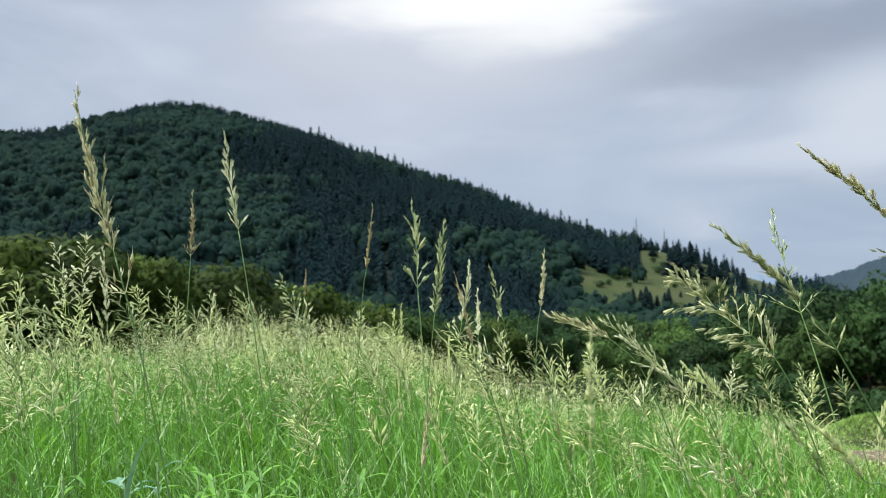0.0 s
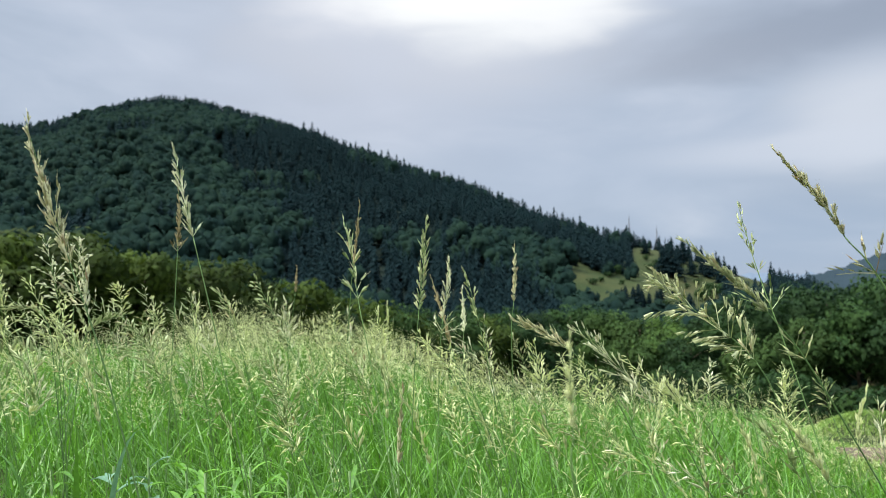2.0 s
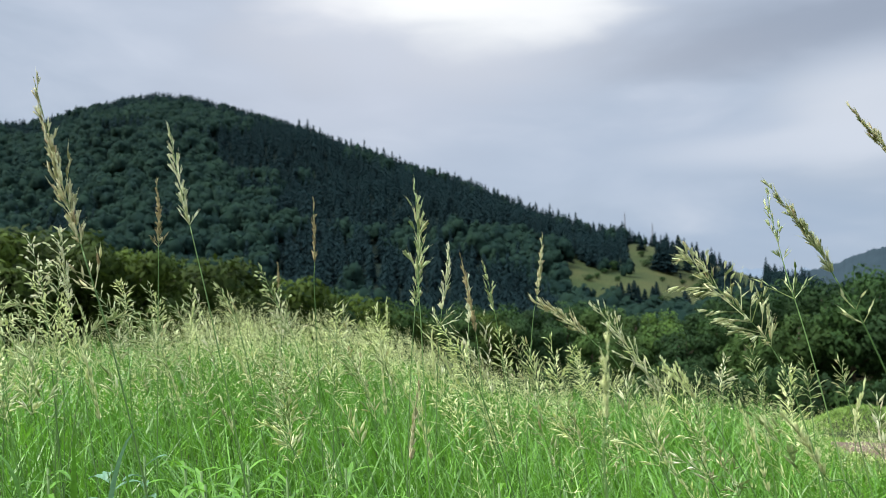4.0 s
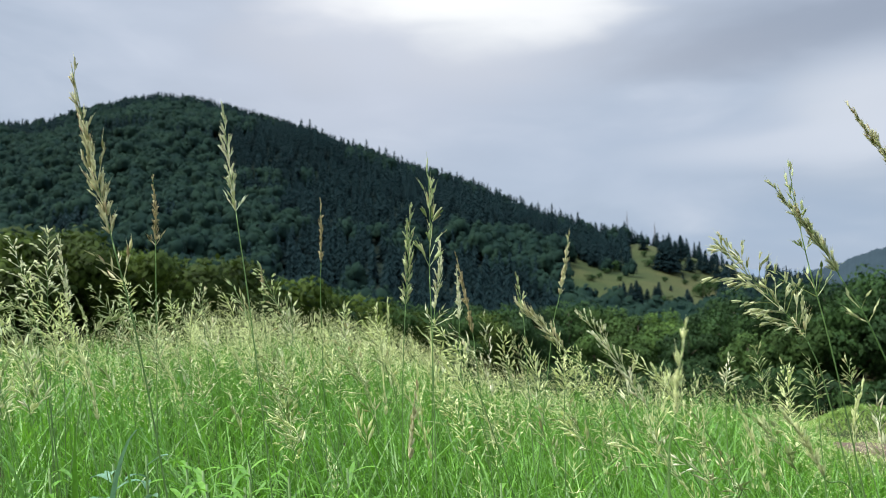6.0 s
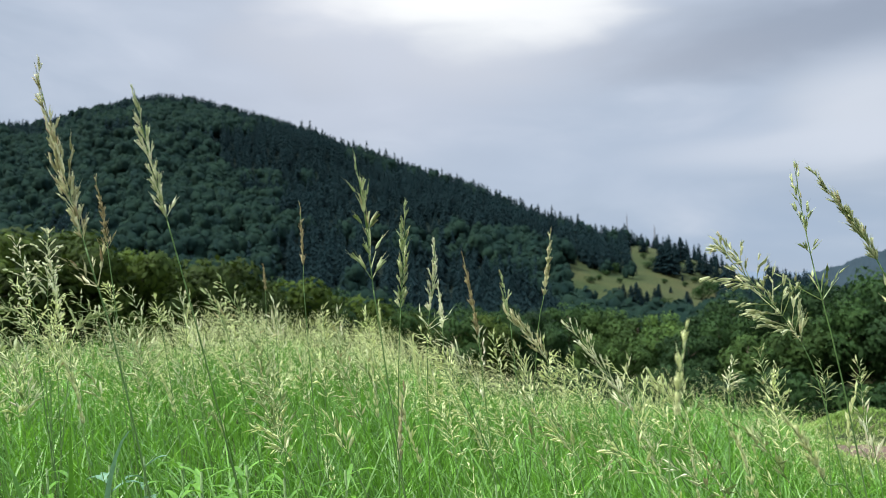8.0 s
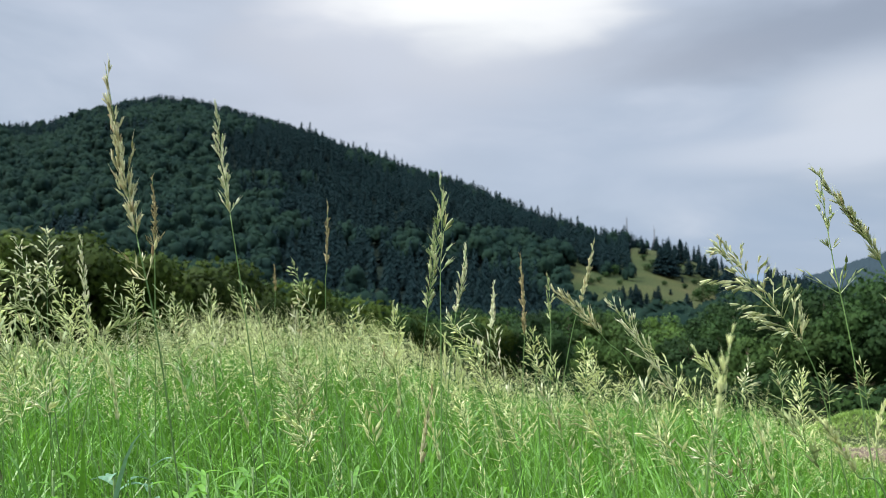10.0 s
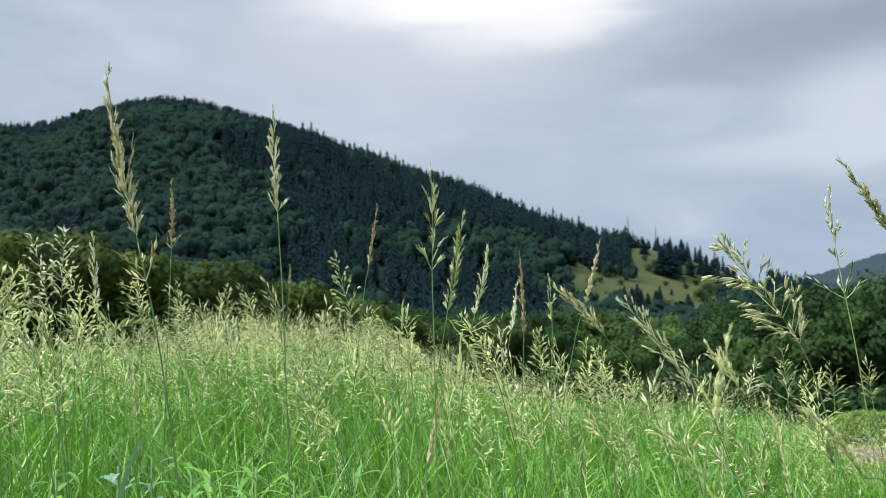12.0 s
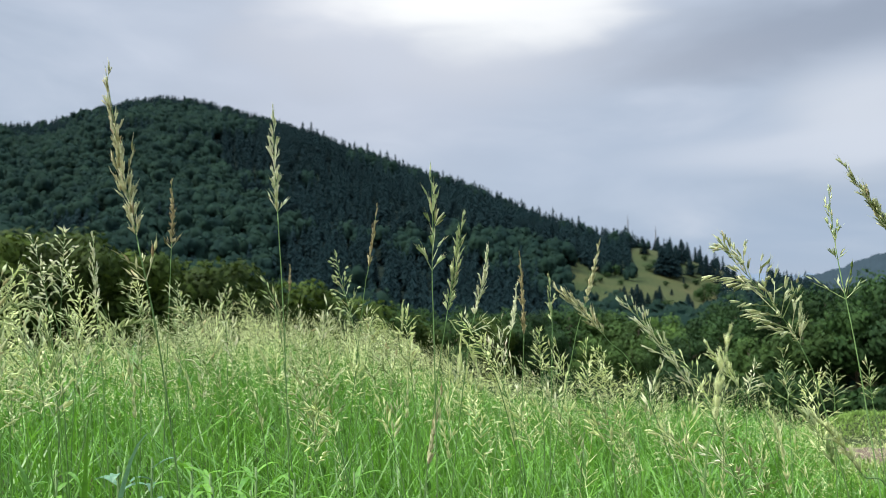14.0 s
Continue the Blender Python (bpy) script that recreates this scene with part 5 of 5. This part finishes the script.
def sway(thing, base, sideways, away, nod=()):
    """Key a plant that leans about its root, in degrees, at the times above; at the end the air is still."""
    rows = [(t, Matrix.Translation(base) @ pose(0, 0, 0, -a, s, 0)) for t, s, a in zip(TIMES, sideways, away)]
    still = rows[-1][1]
    walk(thing, rows + [(12.0, still), (14.0, still)])
    if nod:
        head = [c for c in thing.children if c.name.startswith("panicle")][0]
        at = head.location.copy()
        rows = [(t, Matrix.Translation(at) @ pose(0, 0, 0, 0, n, 0)) for t, n in zip(TIMES, nod)]
        walk(head, rows + [(12.0, rows[-1][1]), (14.0, rows[-1][1])])


def motions():
    for k, (ob, base, r, az) in enumerate(CLUMPS + LOW + MORE):
        much = 0.62 if r < 2.2 else (0.45 if r < 4 else 0.22)
        if ob.name.startswith("grass_stalk"):
            much = 0.7 + 0.4 * ((k * 0.37) % 1)
        elif not ob.name.startswith("meadow_grass"):
            much = 0.3
        late = 0.10 * math.sin(az * 3 + r)
        lean = [much * np.interp(t - late, TIMES, GUST) + 0.5 * math.sin(2.1 * t + k) * (1 if t < 11 else 0) * min(1, much * 2) for t in TIMES]
        sway(ob, base, lean, [0.6 * much * math.sin(1.7 * t + 0.8 * k) * (1 if t < 11 else 0) for t in TIMES])
    sway(STALK_E0, (-0.603, 1.2, -0.0), (-1.1, -1.0, -1.6, -0.9, -2.0, 0.2, -0.8, -2.3, -3.6, -4.6, -6.2, -6.0, -4.7, -1.8, -1.1, 0.0), [0] * 16)
    sway(STALK_E1, (-0.663, 1.2, -0.0), (-2.3, -2.7, -4.5, -3.6, -4.6, -3.2, -2.7, -3.1, -2.6, -4.6, -7.8, -8.1, -6.2, -0.6, -0.7, 0.0), [0] * 16)
    sway(STALK_E2, (-0.444, 1.5, -0.0), (-5.8, -6.0, -7.3, -8.0, -8.5, -9.0, -8.5, -6.0, -5.7, -8.3, -13.3, -11.9, -9.9, -2.6, -1.5, -0.4), [0] * 16)
    sway(STALK_E3, (-0.218, 1.15, -0.0), (-5.8, -6.0, -7.3, -8.0, -8.5, -9.0, -8.5, -6.0, -5.7, -8.3, -13.3, -11.9, -9.9, -2.6, -1.5, -0.4), [0] * 16)
    sway(STALK_E4, (-0.282, 1.4, -0.0), (-6.3, -6.4, -7.5, -8.5, -9.0, -10.1, -9.9, -9.0, -7.6, -10.2, -14.2, -12.2, -11.2, -3.5, -1.2, -0.4), [0] * 16)
    sway(STALK_E5, (-0.02, 1.3, -0.025), (-2.6, -4.1, -4.3, -5.8, -5.8, -6.6, -4.9, -5.3, -4.6, -7.3, -7.6, -7.5, -7.5, -1.1, 0.1, -0.0), [0] * 16)
    sway(STALK_E6, (0.205, 1.1, -0.038), (-3.3, -5.0, -4.9, -6.5, -6.9, -7.3, -4.7, -3.2, -4.2, -7.5, -7.9, -7.7, -6.4, -0.4, 0.3, -0.0), [0] * 16)
    sway(STALK_E7, (0.203, 1.15, -0.043), (-4.5, -4.8, -4.7, -5.4, -6.1, -8.4, -6.0, -5.2, -7.1, -10.3, -10.9, -9.4, -8.5, -0.8, 0.5, 0.3), [0] * 16)
    sway(STALK_E8, (0.205, 1.2, -0.048), (-5.5, -6.9, -6.5, -6.8, -9.1, -8.0, -7.7, -1.8, -4.3, -7.5, -9.5, -8.2, -7.1, 1.1, 0.6, 0.6), [0] * 16)
    sway(STALK_E9, (0.208, 1.4, -0.068), (-8.6, -9.9, -9.5, -9.8, -10.8, -12.0, -10.5, -4.3, -6.7, -9.5, -11.7, -9.1, -8.4, 1.5, 1.9, 1.0), [0] * 16)
    sway(STALK_E10, (0.645, 1.3, -0.081), (-6.5, -6.3, -8.3, -7.5, -9.4, -9.3, -8.5, -2.9, -5.2, -6.2, -6.7, -6.0, -4.5, -1.0, -1.9, -0.1), [0] * 16)
    sway(STALK_E11, (0.715, 1.3, -0.085), (-8.1, -8.0, -9.0, -9.1, -10.3, -10.1, -8.4, -2.9, -4.0, -4.6, -3.9, -3.9, -1.8, -1.0, -1.4, -0.1), [0] * 16)
    sway(STALK_E12, (0.526, 1.3, -0.075), (-6.5, -6.3, -8.3, -7.5, -9.4, -9.3, -8.5, -2.9, -5.2, -6.2, -6.7, -6.0, -4.5, -1.0, -1.9, -0.1), [0] * 16)
    sway(STALK_E13, (0.429, 1.5, -0.095), (-3.3, -4.0, -4.4, -3.7, -7.6, -6.0, -5.6, -2.7, -6.2, -9.2, -11.4, -9.6, -8.8, 0.0, 0.2, 0.0), [0] * 16)
    sway(STALK_E14, (-0.216, 1.4, -0.003), (-5.3, -7.0, -7.4, -9.2, -8.9, -9.4, -7.9, -7.3, -6.4, -9.7, -11.9, -11.0, -10.9, -1.9, -0.2, -0.4), [0] * 16)
    sway(STALK_E15, (-0.676, 1.6, -0.0), (-2.3, -2.7, -4.5, -3.6, -4.6, -3.2, -2.7, -3.1, -2.6, -4.6, -7.8, -8.1, -6.2, -0.6, -0.7, 0.0), [0] * 16)
    sway(STALK_E16, (-0.547, 1.6, -0.0), (-3.3, -3.5, -5.2, -5.2, -6.7, -6.0, -5.5, -3.5, -2.3, -4.5, -8.6, -8.8, -5.6, -1.3, -1.1, -0.0), [0] * 16)
    sway(STALK_E17, (-0.05, 0.95, -0.005), (-3.3, -5.0, -4.9, -6.5, -6.9, -7.3, -4.7, -3.2, -4.2, -7.5, -7.9, -7.7, -6.4, -0.4, 0.3, -0.0), [0] * 16)
    sway(STALK_E18, (-0.854, 1.4, -0.0), (-1.1, -1.0, -1.6, -0.9, -2.0, 0.2, -0.8, -2.3, -3.6, -4.6, -6.2, -6.0, -4.7, -1.8, -1.1, 0.0), [0] * 16)
    sway(STALK_E19, (-0.785, 1.5, -0.0), (-2.2, -2.7, -3.9, -3.0, -5.0, -2.2, -2.2, -3.0, -3.1, -4.6, -7.3, -7.1, -4.9, -1.1, -0.7, -0.0), [0] * 16)
    sway(STALK_E20, (0.369, 1.4, -0.081), (-3.3, -4.0, -4.4, -3.7, -7.6, -6.0, -5.6, -2.7, -6.2, -9.2, -11.4, -9.6, -8.8, 0.0, 0.2, 0.0), [0] * 16)
    sway(STALK_E21, (0.848, 1.3, -0.094), (-8.1, -8.0, -9.0, -9.1, -10.3, -10.1, -8.4, -2.9, -4.0, -4.6, -3.9, -3.9, -1.8, -1.0, -1.4, -0.1), [0] * 16)
    sway(STALK_E22, (0.275, 1.0, -0.03), (-5.5, -6.9, -6.5, -6.8, -9.1, -8.0, -7.7, -1.8, -4.3, -7.5, -9.5, -8.2, -7.1, 1.1, 0.6, 0.6), [0] * 16)
    sway(STALK_E23, (0.442, 1.0, -0.037), (-4.8, -5.3, -6.8, -5.7, -9.0, -7.9, -8.1, -3.6, -7.6, -10.7, -12.0, -10.7, -9.6, -0.7, -0.4, 0.0), [0] * 16)
    sway(STALK_E24, (-0.063, 1.0, -0.006), (-6.3, -6.4, -7.5, -8.5, -9.0, -10.1, -9.9, -9.0, -7.6, -10.2, -14.2, -12.2, -11.2, -3.5, -1.2, -0.4), [0] * 16)
    sway(STALK_E25, (0.539, 1.0, -0.042), (-3.9, -3.8, -5.6, -4.4, -7.5, -6.9, -6.9, -2.9, -6.1, -7.8, -9.7, -7.8, -7.3, -0.7, -0.5, -0.1), [0] * 16)
    sway(STALK_E26, (0.002, 1.05, -0.014), (-5.3, -7.0, -7.4, -9.2, -8.9, -9.4, -7.9, -7.3, -6.4, -9.7, -11.9, -11.0, -10.9, -1.9, -0.2, -0.4), [0] * 16)
    sway(STALK_E27, (-0.238, 1.1, -0.0), (-5.8, -6.0, -7.3, -8.0, -8.5, -9.0, -8.5, -6.0, -5.7, -8.3, -13.3, -11.9, -9.9, -2.6, -1.5, -0.4), [0] * 16)
    sway(STALK_A, (-0.218, 0.75, -0.0), (-4.0, -5.2, -7.2, -6.7, -9.2, -6.5, -5.3, -3.2, -1.7, -3.9, -8.1, -8.9, -3.6, 0.3, -0.1, 0.0),
         (1.5, 3.0, 4.5, 4.5, 4.5, 3.0, 1.5, -1.5, -1.5, 0.0, 0.0, 1.5, -3.0, 0.0, 0.0, 0.0))
    sway(STALK_B, (-0.189, 0.95, -0.0), (-7.0, -6.7, -9.3, -9.7, -12.3, -11.3, -10.9, -6.4, -4.3, -7.3, -13.5, -12.2, -7.7, -4.0, -2.5, -0.0),
         (4.5, 6.0, 6.0, 6.0, 6.0, 4.5, 4.5, -3.0, -1.5, -4.5, -6.0, -9.0, -13.5, 0.0, 1.5, 0.0))
    sway(STALK_C, (0.0, 0.92, -0.007), (-3.6, -8.8, -8.9, -12.2, -11.9, -8.7, -4.5, -0.7, -0.3, -5.8, -5.8, -8.2, -6.5, 1.5, 0.9, -0.1),
         (12.0, 13.5, 16.5, 13.5, 15.0, 9.0, 12.0, -1.5, -1.5, -7.5, -10.5, -10.5, -12.0, 6.0, 6.0, 0.0))
    sway(STALK_D, (-0.514, 1.3, -0.0), (-0.0, 0.3, -0.9, -1.0, -0.9, -2.3, -2.2, -2.0, -1.8, -3.9, -7.2, -8.0, -7.4, -0.6, -1.1, 0.0),
         (4.5, 3.0, 4.5, 4.5, 4.5, 3.0, 3.0, -1.5, -1.5, -1.5, -3.0, 3.0, -6.0, -1.5, 0.0, 0.0))
    sway(STALK_E, (-0.211, 1.35, -0.003), (-1.7, -0.8, -1.4, -2.4, -2.6, -6.1, -6.6, -12.2, -8.3, -10.0, -10.4, -9.0, -11.7, -3.6, -0.2, 0.0),
         (-1.5, 0.0, 0.0, 1.5, -1.5, -3.0, -1.5, -1.5, 0.0, -1.5, -1.5, 1.5, 1.5, 0.0, 1.5, 0.0))
    sway(STALK_F, (-0.059, 1.05, -0.008), (-3.5, -3.9, -4.0, -4.6, -4.9, -7.1, -5.2, -4.8, -6.5, -8.5, -9.2, -7.9, -6.9, -1.6, -0.3, 0.0),
         (6.0, 6.0, 6.0, 7.5, 6.0, 6.0, 6.0, 3.0, 0.0, -1.5, -7.5, -6.0, -6.0, 1.5, 0.0, 0.0))
    sway(STALK_H, (-0.018, 1.2, -0.02), (-3.8, -3.9, -3.4, -5.0, -6.1, -8.5, -6.0, -5.3, -7.1, -10.7, -11.3, -9.6, -7.9, -1.3, 0.3, -0.1),
         (12.0, 12.0, 10.5, 15.0, 12.0, 15.0, 12.0, 1.5, 3.0, -3.0, -3.0, -3.0, -4.5, 1.5, 1.5, 0.0))
    sway(STALK_J, (0.119, 1.2, -0.038), (-10.9, -12.4, -12.0, -12.0, -13.9, -14.6, -12.5, -6.2, -9.3, -9.5, -14.5, -8.4, -8.4, 2.4, 2.7, 0.0),
         (12.0, 12.0, 12.0, 13.5, 13.5, 10.5, 9.0, -3.0, 0.0, -3.0, -1.5, -3.0, -3.0, 4.5, 1.5, 0.0))
    sway(STALK_K, (0.138, 1.3, -0.049), (-8.0, -9.1, -9.1, -9.9, -11.9, -10.3, -9.9, -3.1, -4.4, -8.8, -9.4, -9.0, -7.8, 0.1, 0.0, 0.0),
         (12.0, 13.5, 10.5, 12.0, 10.5, 9.0, 10.5, -3.0, 0.0, -4.5, -4.5, -4.5, -4.5, 1.5, 0.0, 0.0))
    sway(STALK_I, (0.058, 1.3, -0.037), (-7.8, -8.2, -8.2, -8.4, -9.4, -12.5, -8.9, -7.0, -9.9, -15.1, -16.0, -13.6, -13.6, 0.1, 1.6, 1.2),
         (18.0, 18.0, 18.0, 18.0, 18.0, 18.0, 18.0, 3.0, 6.0, 12.0, 10.5, -3.0, 15.0, 13.5, 12.0, 13.5))
    sway(STALK_G, (-0.089, 1.25, -0.013), (-12.3, -13.7, -14.2, -16.1, -15.1, -16.4, -15.3, -11.6, -12.8, -16.5, -23.6, -19.3, -17.9, -4.2, -1.4, -1.3),
         (10.5, 10.5, 12.0, 12.0, 9.0, 6.0, 9.0, 3.0, 4.5, 0.0, -3.0, 0.0, 0.0, 10.5, 10.5, 10.5))
    sway(STALK_N, (0.567, 0.85, -0.028), (-5.2, -4.2, -5.3, -5.6, -6.7, -7.0, -6.0, -0.6, 0.5, 0.6, -1.5, 0.5, -0.1, 0.1, -0.4, -0.4),
         [0] * 16, (-7.0, -8.0, -7.0, -11.0, -7.0, -4.0, -2.0, -1.0, -5.0, -5.0, -7.0, -7.0, -2.0, -3.0, -2.0, 1.0))
    sway(STALK_W, (0.67, 0.75, -0.026), (-11.6, -11.4, -13.0, -12.4, -14.2, -14.3, -11.9, -4.2, -6.5, -7.3, -5.2, -6.8, -2.4, -2.1, -3.7, 0.0),
         [0] * 16, (-5.0, -7.0, -3.0, -15.0, -4.0, 3.0, 2.0, 5.0, 2.0, -4.0, -5.0, -4.0, -1.0, -1.0, -3.0, 0.0))
    sway(STALK_P, (0.756, 0.7, -0.029), (-10.1, -11.2, -11.8, -12.4, -13.2, -12.5, -10.0, -4.8, -7.2, -8.8, -6.4, -6.7, -3.4, -1.2, -0.6, 0.0),
         [0] * 16, (-4.0, -2.0, 0.0, 1.0, 10.0, 7.0, 5.0, 9.0, 11.0, 12.0, 13.0, 12.0, 15.0, 4.0, 2.0, 0.0))
    sway(STALK_O, (0.592, 0.9, -0.035), (1.3, 0.5, -0.7, 0.7, -3.1, 1.2, -0.8, 1.2, -5.0, -6.3, -7.7, -4.9, -5.2, 3.7, 5.3, 6.2),
         (16.5, 16.5, 15.0, 16.5, 13.5, 15.0, 13.5, 3.0, -3.0, -4.5, -4.5, -4.5, -4.5, 7.5, 10.5, 10.5))
    sway(STALK_L, (0.478, 1.1, -0.05), (-0.2, -1.2, -1.3, -0.5, -5.6, -3.4, -2.3, -2.0, -6.8, -9.3, -13.8, -10.1, -9.7, 0.9, -0.2, 0.0),
         [0] * 16, (-23.0, -19.0, -12.0, -22.0, -10.0, -9.0, -16.0, 7.0, 8.0, 15.0, 17.0, 13.0, 16.0, -3.0, 2.0, 0.0))
    sway(STALK_M, (0.561, 1.1, -0.054), (-2.7, -3.0, -4.2, -2.1, -7.7, -6.3, -6.6, -4.0, -9.4, -12.6, -14.9, -12.7, -11.8, -0.9, 0.8, 0.0),
         [0] * 16, (-6.0, -9.0, -3.0, -15.0, 0.0, 1.0, 4.0, 11.0, 13.0, 15.0, 15.0, 14.0, 14.0, 3.0, -3.0, 0.0))
    sway(STALK_U, (0.172, 1.2, -0.045), (-10.0, -12.5, -11.4, -12.4, -12.8, -12.8, -13.5, -1.0, -3.2, -7.0, -8.4, -8.2, -6.1, 2.5, 2.1, 2.1),
         (-3.0, 6.0, 9.0, 7.5, 0.0, -1.5, -1.5, 13.5, 15.0, 12.0, 12.0, 13.5, 12.0, 13.5, 13.5, 13.5))
    sway(STALK_Q, (-0.726, 1.4, -0.0), (-0.4, 0.5, 0.4, 0.1, 1.0, 1.5, -0.6, -0.7, -3.4, -4.0, -4.4, -5.5, -2.7, -2.1, -1.3, 0.0),
         (4.5, 3.0, 3.0, 3.0, 1.5, 0.0, 3.0, -1.5, 0.0, 0.0, 0.0, 3.0, 0.0, 0.0, 0.0, 0.0))
    sway(STALK_R, (-0.754, 1.4, -0.0), (0.4, 0.5, 1.1, 1.1, -2.4, 0.8, -0.3, -1.8, -3.5, -3.9, -5.4, -4.6, -3.4, -2.2, -1.1, -0.0),
         (3.0, 3.0, 1.5, 1.5, 9.0, 1.5, 3.0, 0.0, 1.5, 0.0, 1.5, 1.5, 1.5, 0.0, 0.0, 0.0))
    sway(STALK_S, (-0.588, 1.3, -0.0), (-3.7, -4.2, -6.9, -4.3, -5.1, -1.8, -1.7, -5.2, -5.2, -7.5, -10.7, -10.1, -9.5, -1.6, -1.1, 0.0),
         (7.5, 6.0, 10.5, 6.0, 6.0, -3.0, -3.0, -1.5, 0.0, 1.5, 1.5, 3.0, 4.5, 1.5, 1.5, 0.0))
    sway(STALK_T, (0.170, 0.5, -0.01), (-11.2, -10.6, -11.4, -12.2, -12.2, -10.3, -10.1, -4.6, -3.3, -5.7, -6.5, -5.1, -3.2, 0.4, 0.3, 0.0), [0] * 16)
    sway(STALK_V, (0.687, 1.2, -0.073), (-5.1, -5.5, -9.3, -6.9, -10.4, -9.7, -10.4, -4.9, -11.5, -14.1, -15.8, -13.8, -12.4, -1.3, -2.1, 0.0),
         [0] * 16, (-7.0, -7.0, 2.0, -12.0, -4.0, 2.0, 5.0, 7.0, 11.0, 12.0, 12.0, 12.0, 12.0, 0.0, 1.0, 0.0))
    sway(STALK_Y, (0.50, 0.7, -0.012), (-1.6, -2.2, -3.4, -4.6, -5.0, -6.1, -6.3, -2.0, -5.3, -6.2, -6.4, -5.3, -5.3, 0.4, 0.7, 0.0),
         [0] * 16, (-2.0, 1.0, 6.0, 7.0, 9.0, 11.0, 11.0, 9.0, 13.0, 13.0, 13.0, 13.0, 13.0, 1.0, -2.0, 0.0))
    sway(STALK_X, (-0.519, 2.2, -0.0), (1.7, 1.6, 2.3, 1.9, 1.2, 1.8, 2.0, -12.5, -8.6, -10.5, -8.5, -7.4, -7.4, -1.4, 0.8, 0.0),
         (1.5, 0.0, 0.0, 0.0, 1.5, 0.0, 0.0, 7.5, 3.0, 6.0, 7.5, 1.5, 1.5, 0.0, 0.0, 0.0))


motions()
